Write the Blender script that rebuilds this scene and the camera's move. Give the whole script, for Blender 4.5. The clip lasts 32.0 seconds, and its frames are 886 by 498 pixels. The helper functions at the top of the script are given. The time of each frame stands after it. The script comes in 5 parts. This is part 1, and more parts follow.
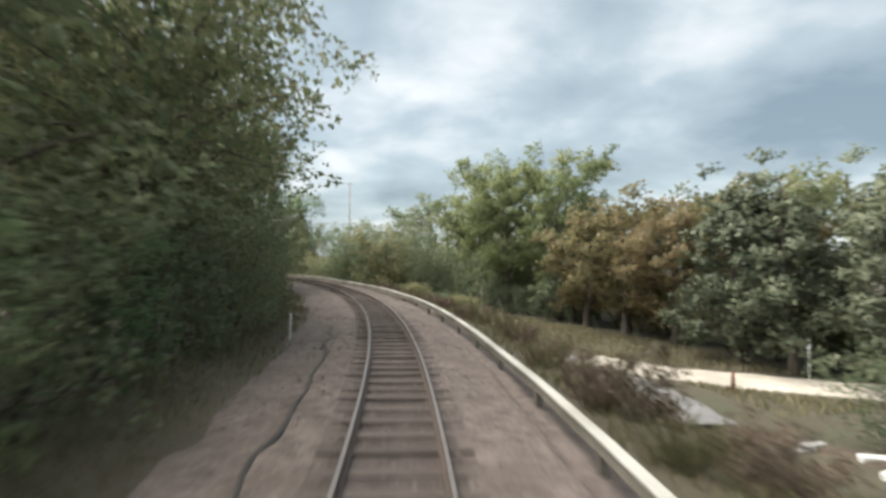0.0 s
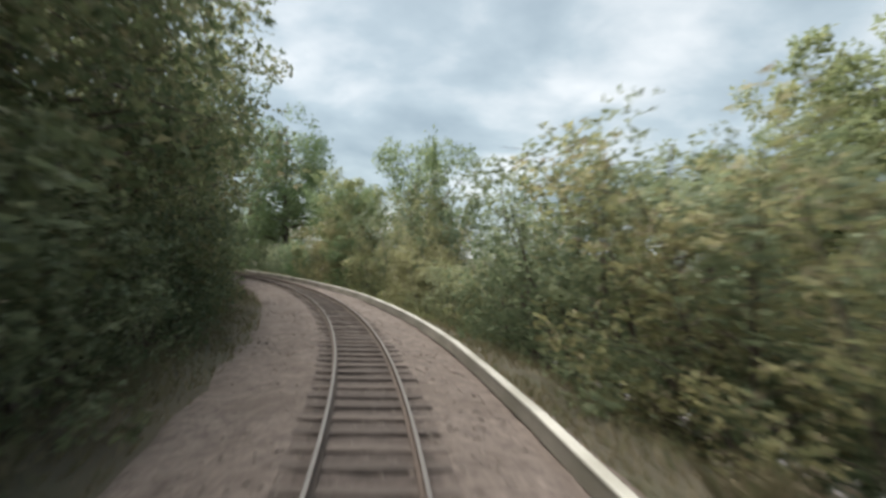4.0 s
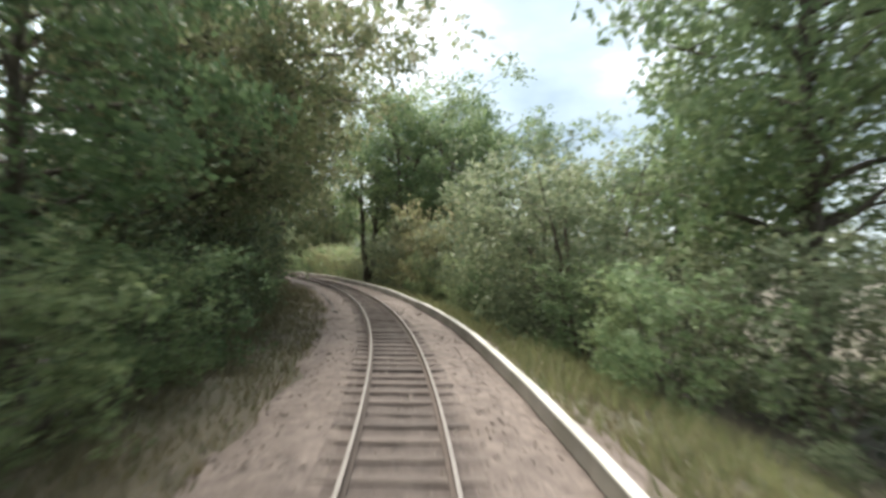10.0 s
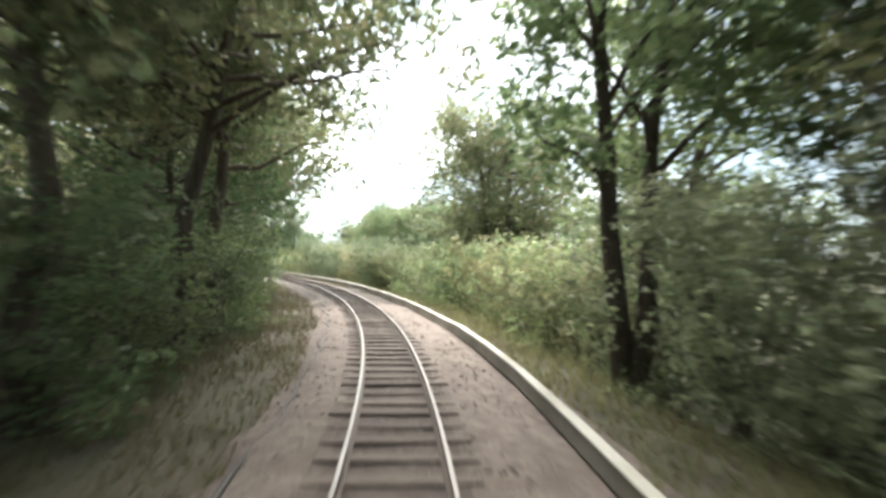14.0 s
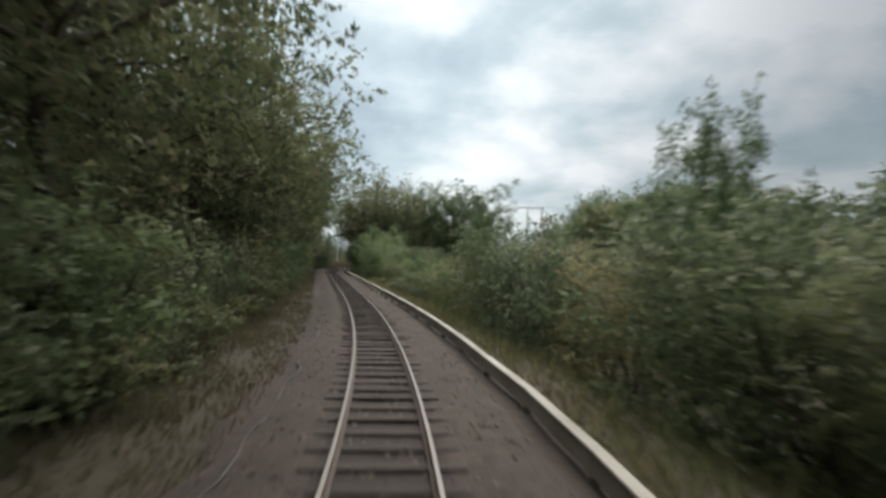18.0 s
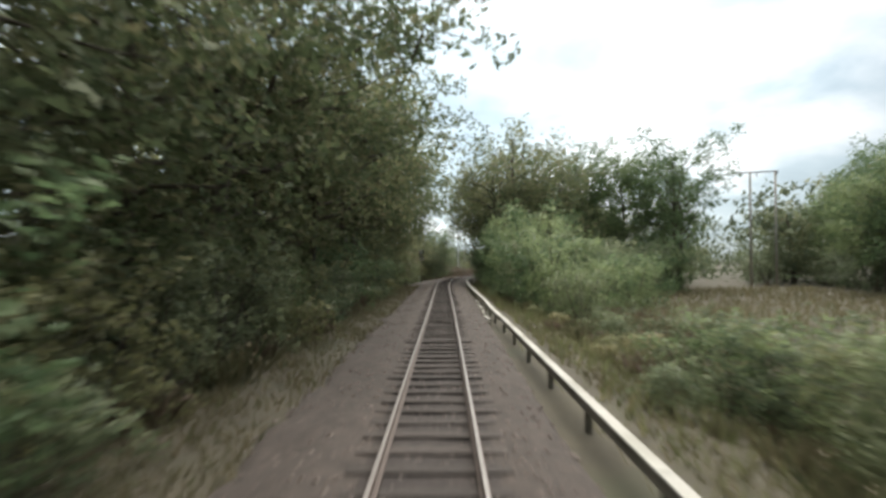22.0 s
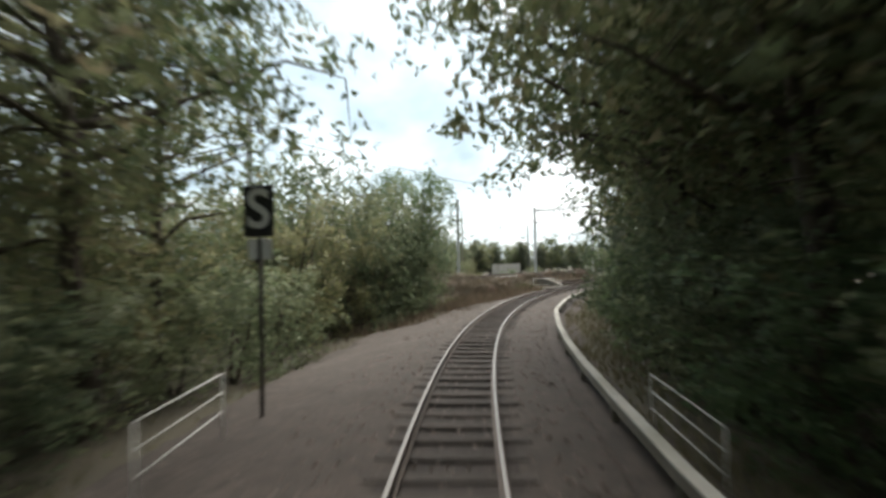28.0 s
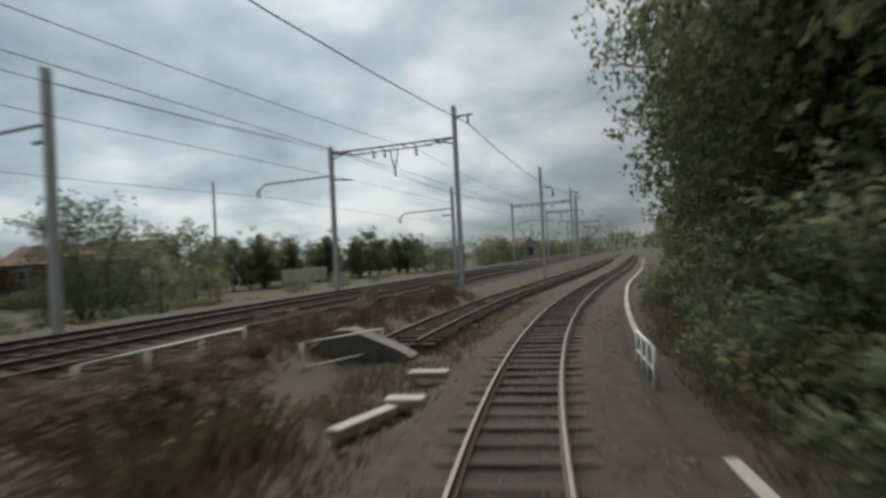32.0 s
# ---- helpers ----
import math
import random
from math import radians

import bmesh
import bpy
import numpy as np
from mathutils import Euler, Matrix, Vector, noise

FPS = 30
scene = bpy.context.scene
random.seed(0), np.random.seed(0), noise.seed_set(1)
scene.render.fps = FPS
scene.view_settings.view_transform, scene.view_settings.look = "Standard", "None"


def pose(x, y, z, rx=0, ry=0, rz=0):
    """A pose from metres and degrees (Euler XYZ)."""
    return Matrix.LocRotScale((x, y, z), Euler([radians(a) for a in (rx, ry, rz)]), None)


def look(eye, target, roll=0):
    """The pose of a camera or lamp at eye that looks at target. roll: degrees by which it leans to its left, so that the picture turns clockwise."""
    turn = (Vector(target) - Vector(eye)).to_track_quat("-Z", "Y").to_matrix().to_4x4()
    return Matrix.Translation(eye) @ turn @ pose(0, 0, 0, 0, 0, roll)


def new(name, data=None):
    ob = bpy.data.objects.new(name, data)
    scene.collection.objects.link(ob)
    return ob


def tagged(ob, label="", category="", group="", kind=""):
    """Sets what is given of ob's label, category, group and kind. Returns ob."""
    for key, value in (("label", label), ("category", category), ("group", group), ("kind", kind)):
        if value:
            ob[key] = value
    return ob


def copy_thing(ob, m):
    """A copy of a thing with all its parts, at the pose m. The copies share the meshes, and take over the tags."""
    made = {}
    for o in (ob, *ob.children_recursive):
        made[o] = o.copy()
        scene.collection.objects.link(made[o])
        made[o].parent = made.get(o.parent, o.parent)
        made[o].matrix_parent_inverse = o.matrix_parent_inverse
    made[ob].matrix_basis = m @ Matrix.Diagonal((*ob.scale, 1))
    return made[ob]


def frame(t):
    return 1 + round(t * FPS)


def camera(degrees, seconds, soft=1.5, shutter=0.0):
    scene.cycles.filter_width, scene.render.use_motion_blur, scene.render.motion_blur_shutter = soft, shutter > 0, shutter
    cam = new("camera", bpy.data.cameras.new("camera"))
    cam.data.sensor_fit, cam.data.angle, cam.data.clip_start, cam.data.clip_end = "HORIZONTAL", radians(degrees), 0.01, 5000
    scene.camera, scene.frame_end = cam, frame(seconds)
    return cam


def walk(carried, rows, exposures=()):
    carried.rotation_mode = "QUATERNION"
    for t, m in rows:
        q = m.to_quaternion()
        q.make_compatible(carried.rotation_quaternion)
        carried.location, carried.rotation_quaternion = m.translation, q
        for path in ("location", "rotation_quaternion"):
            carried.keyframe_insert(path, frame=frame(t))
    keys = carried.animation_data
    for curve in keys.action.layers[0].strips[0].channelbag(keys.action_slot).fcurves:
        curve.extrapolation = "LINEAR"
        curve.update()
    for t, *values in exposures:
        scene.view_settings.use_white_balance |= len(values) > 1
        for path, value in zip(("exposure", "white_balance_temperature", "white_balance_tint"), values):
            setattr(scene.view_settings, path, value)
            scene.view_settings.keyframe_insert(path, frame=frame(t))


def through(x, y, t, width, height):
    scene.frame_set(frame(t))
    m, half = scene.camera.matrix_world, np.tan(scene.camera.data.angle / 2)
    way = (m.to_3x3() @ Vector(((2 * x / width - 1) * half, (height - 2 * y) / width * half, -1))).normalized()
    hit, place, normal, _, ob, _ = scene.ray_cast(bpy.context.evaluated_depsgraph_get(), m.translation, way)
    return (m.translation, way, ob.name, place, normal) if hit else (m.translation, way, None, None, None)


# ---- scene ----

# ---- the line, the camera and its ride ----
# bend of the line in hundredths of a radian per metre, every 10 m from 10 m before the start
KAPPA = [0.1806, 0.4099, 0.6393, 0.8585, 1.0015, 1.0536, 1.0422, 1.0740, 1.0742, 0.9262, 0.7994, 0.7923, 0.8432, 0.8499, 0.8823, 0.9126, 0.9627, 0.9627, 0.8699, 0.6476, 0.3509, 0.1116, -0.0095, -0.0103, 0.0287, 0.0250, -0.0756, -0.2931, -0.6085, -0.9614, -1.2054, -1.2592, -1.0741, -0.7925, -0.4736, -0.1634, 0.1400, 0.2000, 0.1000, 0.0000, 0.0000, 0.0000, 0.0000, 0.0000, 0.0000, 0.0000, 0.0000, 0.0000, 0.0000]
PATH = [
    (0.0, 0.17, 0.00, 2.03, 90.70, -0.63, -1.96),
    (0.5, 0.11, 5.01, 2.03, 90.74, -0.76, -0.76),
    (1.0, -0.07, 9.93, 2.03, 90.73, -0.99, 0.73),
    (1.5, -0.41, 14.78, 2.03, 90.73, -1.29, 2.45),
    (2.0, -0.90, 19.53, 2.03, 90.70, -1.54, 4.44),
    (2.5, -1.58, 24.18, 2.03, 90.65, -1.76, 6.71),
    (3.0, -2.43, 28.72, 2.03, 90.67, -2.05, 9.12),
    (3.5, -3.48, 33.14, 2.03, 90.71, -2.30, 11.65),
    (4.0, -4.70, 37.43, 2.03, 90.71, -2.39, 14.34),
    (4.5, -6.11, 41.65, 2.03, 90.65, -2.39, 17.15),
    (5.0, -7.74, 45.83, 2.03, 90.55, -2.33, 20.03),
    (5.5, -9.57, 49.96, 2.03, 90.44, -2.21, 22.93),
    (6.0, -11.62, 54.03, 2.03, 90.40, -2.05, 25.88),
    (6.5, -13.88, 58.04, 2.03, 90.45, -1.84, 28.80),
    (7.0, -16.35, 61.96, 2.03, 90.51, -1.61, 31.81),
    (7.5, -19.04, 65.78, 2.03, 90.59, -1.39, 34.77),
    (8.0, -21.93, 69.49, 2.03, 90.61, -1.19, 37.84),
    (8.5, -25.02, 73.08, 2.03, 90.59, -1.09, 40.83),
    (9.0, -28.26, 76.52, 2.03, 90.57, -1.14, 43.67),
    (9.5, -31.65, 79.84, 2.03, 90.59, -1.35, 46.26),
    (10.0, -35.16, 83.02, 2.03, 90.69, -1.72, 48.37),
    (10.5, -38.79, 86.07, 2.03, 90.77, -2.05, 50.32),
    (11.0, -42.54, 88.98, 2.03, 90.78, -2.26, 52.35),
    (11.5, -46.40, 91.75, 2.03, 90.75, -2.31, 54.58),
    (12.0, -50.37, 94.36, 2.03, 90.75, -2.17, 57.01),
    (12.5, -54.44, 96.81, 2.03, 90.74, -1.92, 59.31),
    (13.0, -58.59, 99.09, 2.03, 90.71, -1.65, 61.55),
    (13.5, -62.81, 101.20, 2.03, 90.67, -1.41, 63.83),
    (14.0, -67.11, 103.12, 2.03, 90.62, -1.25, 66.07),
    (14.5, -71.47, 104.86, 2.03, 90.60, -1.22, 68.20),
    (15.0, -75.89, 106.41, 2.03, 90.65, -1.34, 70.22),
    (15.5, -80.36, 107.77, 2.03, 90.75, -1.55, 72.25),
    (16.0, -84.87, 108.92, 2.03, 90.84, -1.79, 74.38),
    (16.5, -89.41, 109.87, 2.03, 90.91, -1.97, 76.68),
    (17.0, -93.97, 110.62, 2.03, 90.94, -1.99, 79.24),
    (17.5, -98.54, 111.16, 2.03, 90.99, -1.89, 81.97),
    (18.0, -103.12, 111.50, 2.03, 91.06, -1.74, 84.77),
    (18.5, -107.68, 111.66, 2.03, 91.14, -1.55, 87.50),
    (19.0, -112.24, 111.65, 2.03, 91.09, -1.37, 90.05),
    (19.5, -116.77, 111.50, 2.03, 91.03, -1.19, 92.19),
    (20.0, -121.27, 111.22, 2.03, 90.98, -1.00, 93.79),
    (20.5, -125.80, 110.86, 2.03, 91.06, -0.87, 94.91),
    (21.0, -130.37, 110.41, 2.03, 91.13, -0.60, 95.69),
    (21.5, -135.00, 109.92, 2.03, 91.16, -0.17, 96.28),
    (22.0, -139.69, 109.39, 2.03, 91.17, 0.30, 96.72),
    (22.5, -144.44, 108.85, 2.03, 91.13, 0.72, 96.94),
    (23.0, -149.25, 108.29, 2.03, 91.06, 0.96, 96.89),
    (23.5, -154.12, 107.74, 2.03, 91.09, 0.88, 96.80),
    (24.0, -159.05, 107.17, 2.03, 91.16, 0.68, 96.72),
    (24.5, -164.02, 106.60, 2.03, 91.22, 0.47, 96.54),
    (25.0, -169.00, 106.03, 2.03, 91.18, 0.27, 96.42),
    (25.5, -173.99, 105.44, 2.03, 91.13, 0.14, 96.37),
    (26.0, -179.00, 104.85, 2.03, 91.11, 0.08, 96.36),
    (26.5, -184.02, 104.26, 2.03, 91.14, 0.14, 96.35),
    (27.0, -189.06, 103.70, 2.03, 91.20, 0.33, 96.30),
    (27.5, -194.11, 103.17, 2.03, 91.17, 0.60, 96.12),
    (28.0, -199.19, 102.72, 2.03, 91.06, 0.94, 95.51),
    (28.5, -204.24, 102.39, 2.03, 91.02, 1.30, 94.37),
    (29.0, -209.22, 102.21, 2.03, 90.97, 1.60, 92.77),
    (29.5, -214.11, 102.22, 2.03, 90.92, 1.75, 90.78),
    (30.0, -218.92, 102.46, 2.03, 90.84, 1.89, 88.56),
    (30.5, -223.64, 102.94, 2.03, 90.78, 2.12, 86.19),
    (31.0, -228.24, 103.66, 2.03, 90.71, 2.43, 83.54),
    (31.5, -232.71, 104.62, 2.03, 90.64, 2.74, 81.09),
    (32.0, -237.04, 105.82, 2.03, 90.47, 2.96, 78.25),
]


cam = camera(73.0, 32.0, soft=3.1, shutter=0.7)
walk(cam, [(t, pose(x, y, z, rx, ry, rz)) for t, x, y, z, rx, ry, rz in PATH],
     exposures=[(0.0, 0.9), (3.0, 0.95), (5.5, 0.7), (6.0, 0.78), (7.0, 1.1), (8.0, 1.55), (9.0, 1.55), (10.5, 1.5), (12.0, 2.05), (13.0, 2.2), (14.5, 2.0), (16.0, 0.7), (17.0, -0.05), (18.0, -0.15), (20.0, 0.05), (22.0, 0.55), (23.0, 0.85), (24.0, 1.15), (26.0, 1.55), (27.0, 1.75), (28.0, 0.6), (29.0, 0.15), (30.0, -0.2), (31.0, -0.5), (32.0, -0.6)])

# ---- sky, sun ----
world = bpy.data.worlds.new("sky")
scene.world = world
world.use_nodes = True
wn = world.node_tree
wn.nodes.clear()


def node(tree, kind, **values):
    n = tree.nodes.new(kind)
    for key, value in values.items():
        if key in n.inputs:
            n.inputs[key].default_value = value
    return n


def sky_nodes():
    link = wn.links.new
    out, back = node(wn, "ShaderNodeOutputWorld"), node(wn, "ShaderNodeBackground", Strength=1.0)
    air = node(wn, "ShaderNodeTexSky")
    air.sky_type, air.sun_disc = "NISHITA", False
    air.sun_elevation, air.sun_rotation = radians(58), radians(-80)
    dim = node(wn, "ShaderNodeMix")
    dim.data_type, dim.blend_type = "RGBA", "MULTIPLY"
    dim.inputs[0].default_value, dim.inputs[7].default_value = 1.0, (0.11, 0.11, 0.11, 1)
    link(air.outputs[0], dim.inputs[6])
    # clouds laid on a flat layer overhead
    co, sep, joined = node(wn, "ShaderNodeTexCoord"), node(wn, "ShaderNodeSeparateXYZ"), node(wn, "ShaderNodeCombineXYZ")
    link(co.outputs["Generated"], sep.inputs[0])
    low = node(wn, "ShaderNodeMath")
    low.operation, low.inputs[1].default_value = "MAXIMUM", 0.0
    up = node(wn, "ShaderNodeMath")
    up.operation, up.inputs[1].default_value = "ADD", 0.26
    link(sep.outputs[2], low.inputs[0])
    link(low.outputs[0], up.inputs[0])
    for i in (0, 1):
        d = node(wn, "ShaderNodeMath")
        d.operation = "DIVIDE"
        link(sep.outputs[i], d.inputs[0])
        link(up.outputs[0], d.inputs[1])
        link(d.outputs[0], joined.inputs[i])
    big = node(wn, "ShaderNodeTexNoise", Scale=0.8, Detail=7.0, Roughness=0.52, Distortion=0.25)
    fine = node(wn, "ShaderNodeTexNoise", Scale=2.1, Detail=6.0, Roughness=0.5, Distortion=0.2)
    link(joined.outputs[0], big.inputs["Vector"])
    link(joined.outputs[0], fine.inputs["Vector"])
    both = node(wn, "ShaderNodeMix")
    both.data_type = "FLOAT"
    both.inputs[0].default_value = 0.38
    link(big.outputs[0], both.inputs[2])
    link(fine.outputs[0], both.inputs[3])
    shade = node(wn, "ShaderNodeValToRGB")
    ramp = shade.color_ramp
    ramp.elements[0].position, ramp.elements[0].color = 0.37, (0.24, 0.312, 0.356, 1)
    ramp.elements[1].position, ramp.elements[1].color = 0.59, (0.84, 0.87, 0.87, 1)
    mid = ramp.elements.new(0.5)
    mid.color = (0.48, 0.565, 0.6, 1)
    link(both.outputs[0], shade.inputs[0])
    # the cloud layer is brighter towards the sun
    towards = node(wn, "ShaderNodeVectorMath")
    towards.operation = "DOT_PRODUCT"
    towards.inputs[1].default_value = Vector((-0.86, -0.2, 0.5)).normalized()
    link(co.outputs["Generated"], towards.inputs[0])
    glow = node(wn, "ShaderNodeMapRange")
    glow.interpolation_type = "SMOOTHSTEP"
    for i, v in enumerate((0.62, 1.0, 0.66, 1.75), 1):
        glow.inputs[i].default_value = v
    link(towards.outputs["Value"], glow.inputs[0])
    lit = node(wn, "ShaderNodeVectorMath")
    lit.operation = "SCALE"
    link(shade.outputs[0], lit.inputs[0])
    link(glow.outputs[0], lit.inputs["Scale"])
    cover = node(wn, "ShaderNodeMix")
    cover.data_type = "RGBA"
    cover.inputs[0].default_value = 0.86
    link(dim.outputs[2], cover.inputs[6])
    link(lit.outputs[0], cover.inputs[7])
    link(cover.outputs[2], back.inputs[0])
    link(back.outputs[0], out.inputs[0])


sky_nodes()
sun = new("sun", bpy.data.lights.new("sun", "SUN"))
sun.data.energy, sun.data.angle, sun.data.color = 5.0, radians(60), (1.0, 0.94, 0.84)
sun.matrix_basis = look((-60, 10, 100), (0, 0, 0))

# ---- materials ----


def surface(name, dark, light, scale=3.0, rough=0.9, bump=0.3, fine=40.0, metal=0.0, spots=None, vary=0.0, stretch=(1, 1, 1)):
    """Two-scale noise between two colours, a finer grain in relief, and stains of a third colour."""
    m = bpy.data.materials.new(name)
    m.use_nodes = True
    t = m.node_tree
    link, b = t.links.new, t.nodes["Principled BSDF"]
    b.inputs["Roughness"].default_value, b.inputs["Metallic"].default_value = rough, metal
    co, place = node(t, "ShaderNodeTexCoord"), node(t, "ShaderNodeMapping")
    place.inputs["Scale"].default_value = stretch
    link(co.outputs["Object"], place.inputs[0])
    one = node(t, "ShaderNodeTexNoise", Scale=scale, Detail=5.0, Roughness=0.6)
    two = node(t, "ShaderNodeTexNoise", Scale=fine, Detail=3.0, Roughness=0.6)
    link(place.outputs[0], one.inputs["Vector"])
    link(place.outputs[0], two.inputs["Vector"])
    both = node(t, "ShaderNodeMix")
    both.data_type = "FLOAT"
    both.inputs[0].default_value = 0.45
    link(one.outputs[0], both.inputs[2])
    link(two.outputs[0], both.inputs[3])
    ramp = node(t, "ShaderNodeValToRGB")
    ramp.color_ramp.elements[0].position, ramp.color_ramp.elements[0].color = 0.36, (*dark, 1)
    ramp.color_ramp.elements[1].position, ramp.color_ramp.elements[1].color = 0.64, (*light, 1)
    link(both.outputs[0], ramp.inputs[0])
    colour = ramp.outputs[0]
    if spots:
        stain = node(t, "ShaderNodeTexNoise", Scale=scale * 0.23, Detail=4.0, Roughness=0.65)
        link(co.outputs["Object"], stain.inputs["Vector"])
        mask = node(t, "ShaderNodeMapRange")
        for i, v in enumerate((0.5, 0.68, 0.0, 0.8), 1):
            mask.inputs[i].default_value = v
        link(stain.outputs[0], mask.inputs[0])
        mix = node(t, "ShaderNodeMix")
        mix.data_type = "RGBA"
        mix.inputs[7].default_value = (*spots, 1)
        link(mask.outputs[0], mix.inputs[0])
        link(colour, mix.inputs[6])
        colour = mix.outputs[2]
    if vary:
        info, hsv, span = node(t, "ShaderNodeObjectInfo"), node(t, "ShaderNodeHueSaturation"), node(t, "ShaderNodeMapRange")
        span.inputs[3].default_value, span.inputs[4].default_value = 1 - vary, 1 + vary
        link(info.outputs["Random"], span.inputs[0])
        link(span.outputs[0], hsv.inputs["Value"])
        link(colour, hsv.inputs["Color"])
        colour = hsv.outputs[0]
    link(colour, b.inputs["Base Color"])
    if bump:
        relief = node(t, "ShaderNodeBump", Strength=bump, Distance=0.03)
        link(both.outputs[0], relief.inputs["Height"])
        link(relief.outputs[0], b.inputs["Normal"])
    return m


def leaf_material(name, colours, through=0.35, vary=0.25, rough=0.55):
    """Leaves: colour by leaf and by plant, partly see-through to light."""
    m = bpy.data.materials.new(name)
    m.use_nodes = True
    t = m.node_tree
    link, b = t.links.new, t.nodes["Principled BSDF"]
    b.inputs["Roughness"].default_value = rough
    b.inputs["Specular IOR Level"].default_value = 0.25
    geo, info, ramp = node(t, "ShaderNodeNewGeometry"), node(t, "ShaderNodeObjectInfo"), node(t, "ShaderNodeValToRGB")
    while len(ramp.color_ramp.elements) < len(colours):
        ramp.color_ramp.elements.new(0.5)
    for i, c in enumerate(colours):
        ramp.color_ramp.elements[i].position = i / (len(colours) - 1)
        ramp.color_ramp.elements[i].color = (*c, 1)
    link(geo.outputs["Random Per Island"], ramp.inputs[0])
    hsv, span, hue = node(t, "ShaderNodeHueSaturation"), node(t, "ShaderNodeMapRange"), node(t, "ShaderNodeMapRange")
    span.inputs[3].default_value, span.inputs[4].default_value = 1 - vary, 1 + vary
    hue.inputs[3].default_value, hue.inputs[4].default_value = 0.525, 0.475
    link(info.outputs["Random"], span.inputs[0])
    link(info.outputs["Random"], hue.inputs[0])
    link(span.outputs[0], hsv.inputs["Value"])
    link(hue.outputs[0], hsv.inputs["Hue"])
    link(ramp.outputs[0], hsv.inputs["Color"])
    link(hsv.outputs[0], b.inputs["Base Color"])
    soft, mix = node(t, "ShaderNodeBsdfTranslucent"), node(t, "ShaderNodeMixShader")
    link(hsv.outputs[0], soft.inputs[0])
    mix.inputs[0].default_value = through
    link(b.outputs[0], mix.inputs[1])
    link(soft.outputs[0], mix.inputs[2])
    link(mix.outputs[0], t.nodes["Material Output"].inputs[0])
    return m


M_ground = surface("earth_and_grass", (0.044, 0.038, 0.025), (0.074, 0.063, 0.041), 1.2, 0.95, 0.5, 25, spots=(0.050, 0.053, 0.029))
M_ballast = surface("ballast_gravel", (0.057, 0.043, 0.038), (0.194, 0.157, 0.139), 4.0, 0.95, 0.6, 17, spots=(0.090, 0.069, 0.058))
M_ballast_edge = surface("soiled_gravel", (0.045, 0.034, 0.030), (0.146, 0.116, 0.102), 4.0, 0.95, 0.6, 17, spots=(0.067, 0.050, 0.041))
M_ballast_dirty = surface("oil_soiled_gravel", (0.036, 0.027, 0.024), (0.106, 0.083, 0.074), 4.0, 0.95, 0.6, 17, spots=(0.046, 0.034, 0.029))
# browner gravel of the later stretch, with tree shade mixed into its colour
M_dim_ballast = surface("brown_gravel_dimmed", (0.022, 0.017, 0.014), (0.078, 0.060, 0.051), 4.0, 0.95, 0.6, 17, spots=(0.040, 0.031, 0.026))
M_dim_dirty = surface("oil_soiled_gravel_dimmed", (0.018, 0.014, 0.012), (0.049, 0.038, 0.034), 4.0, 0.95, 0.6, 17, spots=(0.023, 0.017, 0.015))
M_soil = surface("brown_soil", (0.048, 0.035, 0.025), (0.102, 0.078, 0.057), 3.0, 0.95, 0.5, 20, spots=(0.056, 0.050, 0.029))
M_stone = surface("ballast_stone", (0.134, 0.109, 0.096), (0.213, 0.176, 0.156), 9.0, 0.9, 0.3, 60)
M_sleeper = surface("weathered_oak", (0.058, 0.045, 0.040), (0.150, 0.121, 0.106), 4.0, 0.9, 0.6, 30, vary=0.28, stretch=(1, 6, 6))
# darker copy of the sleeper oak, from 152 m on and on the main line
M_dark_oak = surface("dark_oak", (0.030, 0.024, 0.021), (0.082, 0.066, 0.057), 4.0, 0.9, 0.6, 30, vary=0.28, stretch=(1, 6, 6))
M_rail = surface("rusty_rail_side", (0.052, 0.037, 0.030), (0.118, 0.084, 0.068), 8.0, 0.75, 0.3, 60)
M_head = surface("worn_rail_head", (0.144, 0.127, 0.117), (0.201, 0.182, 0.170), 5.0, 0.45, 0.05, 40, metal=0.35)
M_oldhead = surface("rusty_rail_head", (0.12, 0.08, 0.06), (0.22, 0.16, 0.13), 5.0, 0.6, 0.1, 40, metal=0.2)
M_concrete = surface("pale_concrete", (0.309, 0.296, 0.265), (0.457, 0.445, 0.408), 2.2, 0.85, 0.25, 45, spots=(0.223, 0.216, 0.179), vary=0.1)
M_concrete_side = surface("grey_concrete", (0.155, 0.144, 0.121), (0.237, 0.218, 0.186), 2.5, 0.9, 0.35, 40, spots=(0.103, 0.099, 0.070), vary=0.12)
M_steel = surface("galvanised_steel", (0.6, 0.61, 0.6), (0.78, 0.79, 0.77), 3.0, 0.6, 0.08, 40, metal=0.1)
M_dark_steel = surface("dark_steel", (0.05, 0.05, 0.05), (0.11, 0.105, 0.1), 4.0, 0.6, 0.1, 40, metal=0.5)
M_wire = surface("copper_wire", (0.05, 0.05, 0.05), (0.1, 0.095, 0.09), 3.0, 0.6, 0.0, 40, metal=0.4)
M_cable = surface("black_cable", (0.02, 0.018, 0.016), (0.05, 0.045, 0.04), 3.0, 0.7, 0.1, 40)
M_bark = surface("bark", (0.045, 0.036, 0.028), (0.13, 0.108, 0.085), 5.0, 0.95, 0.9, 26, vary=0.25, stretch=(1, 1, 0.25))
M_white_paint = surface("white_paint", (0.616, 0.616, 0.598), (0.748, 0.748, 0.730), 4.0, 0.6, 0.08, 40, spots=(0.440, 0.431, 0.396))
M_sign_white = surface("white_sign_enamel", (0.8, 0.8, 0.78), (0.88, 0.88, 0.86), 4.0, 0.45, 0.03, 40)
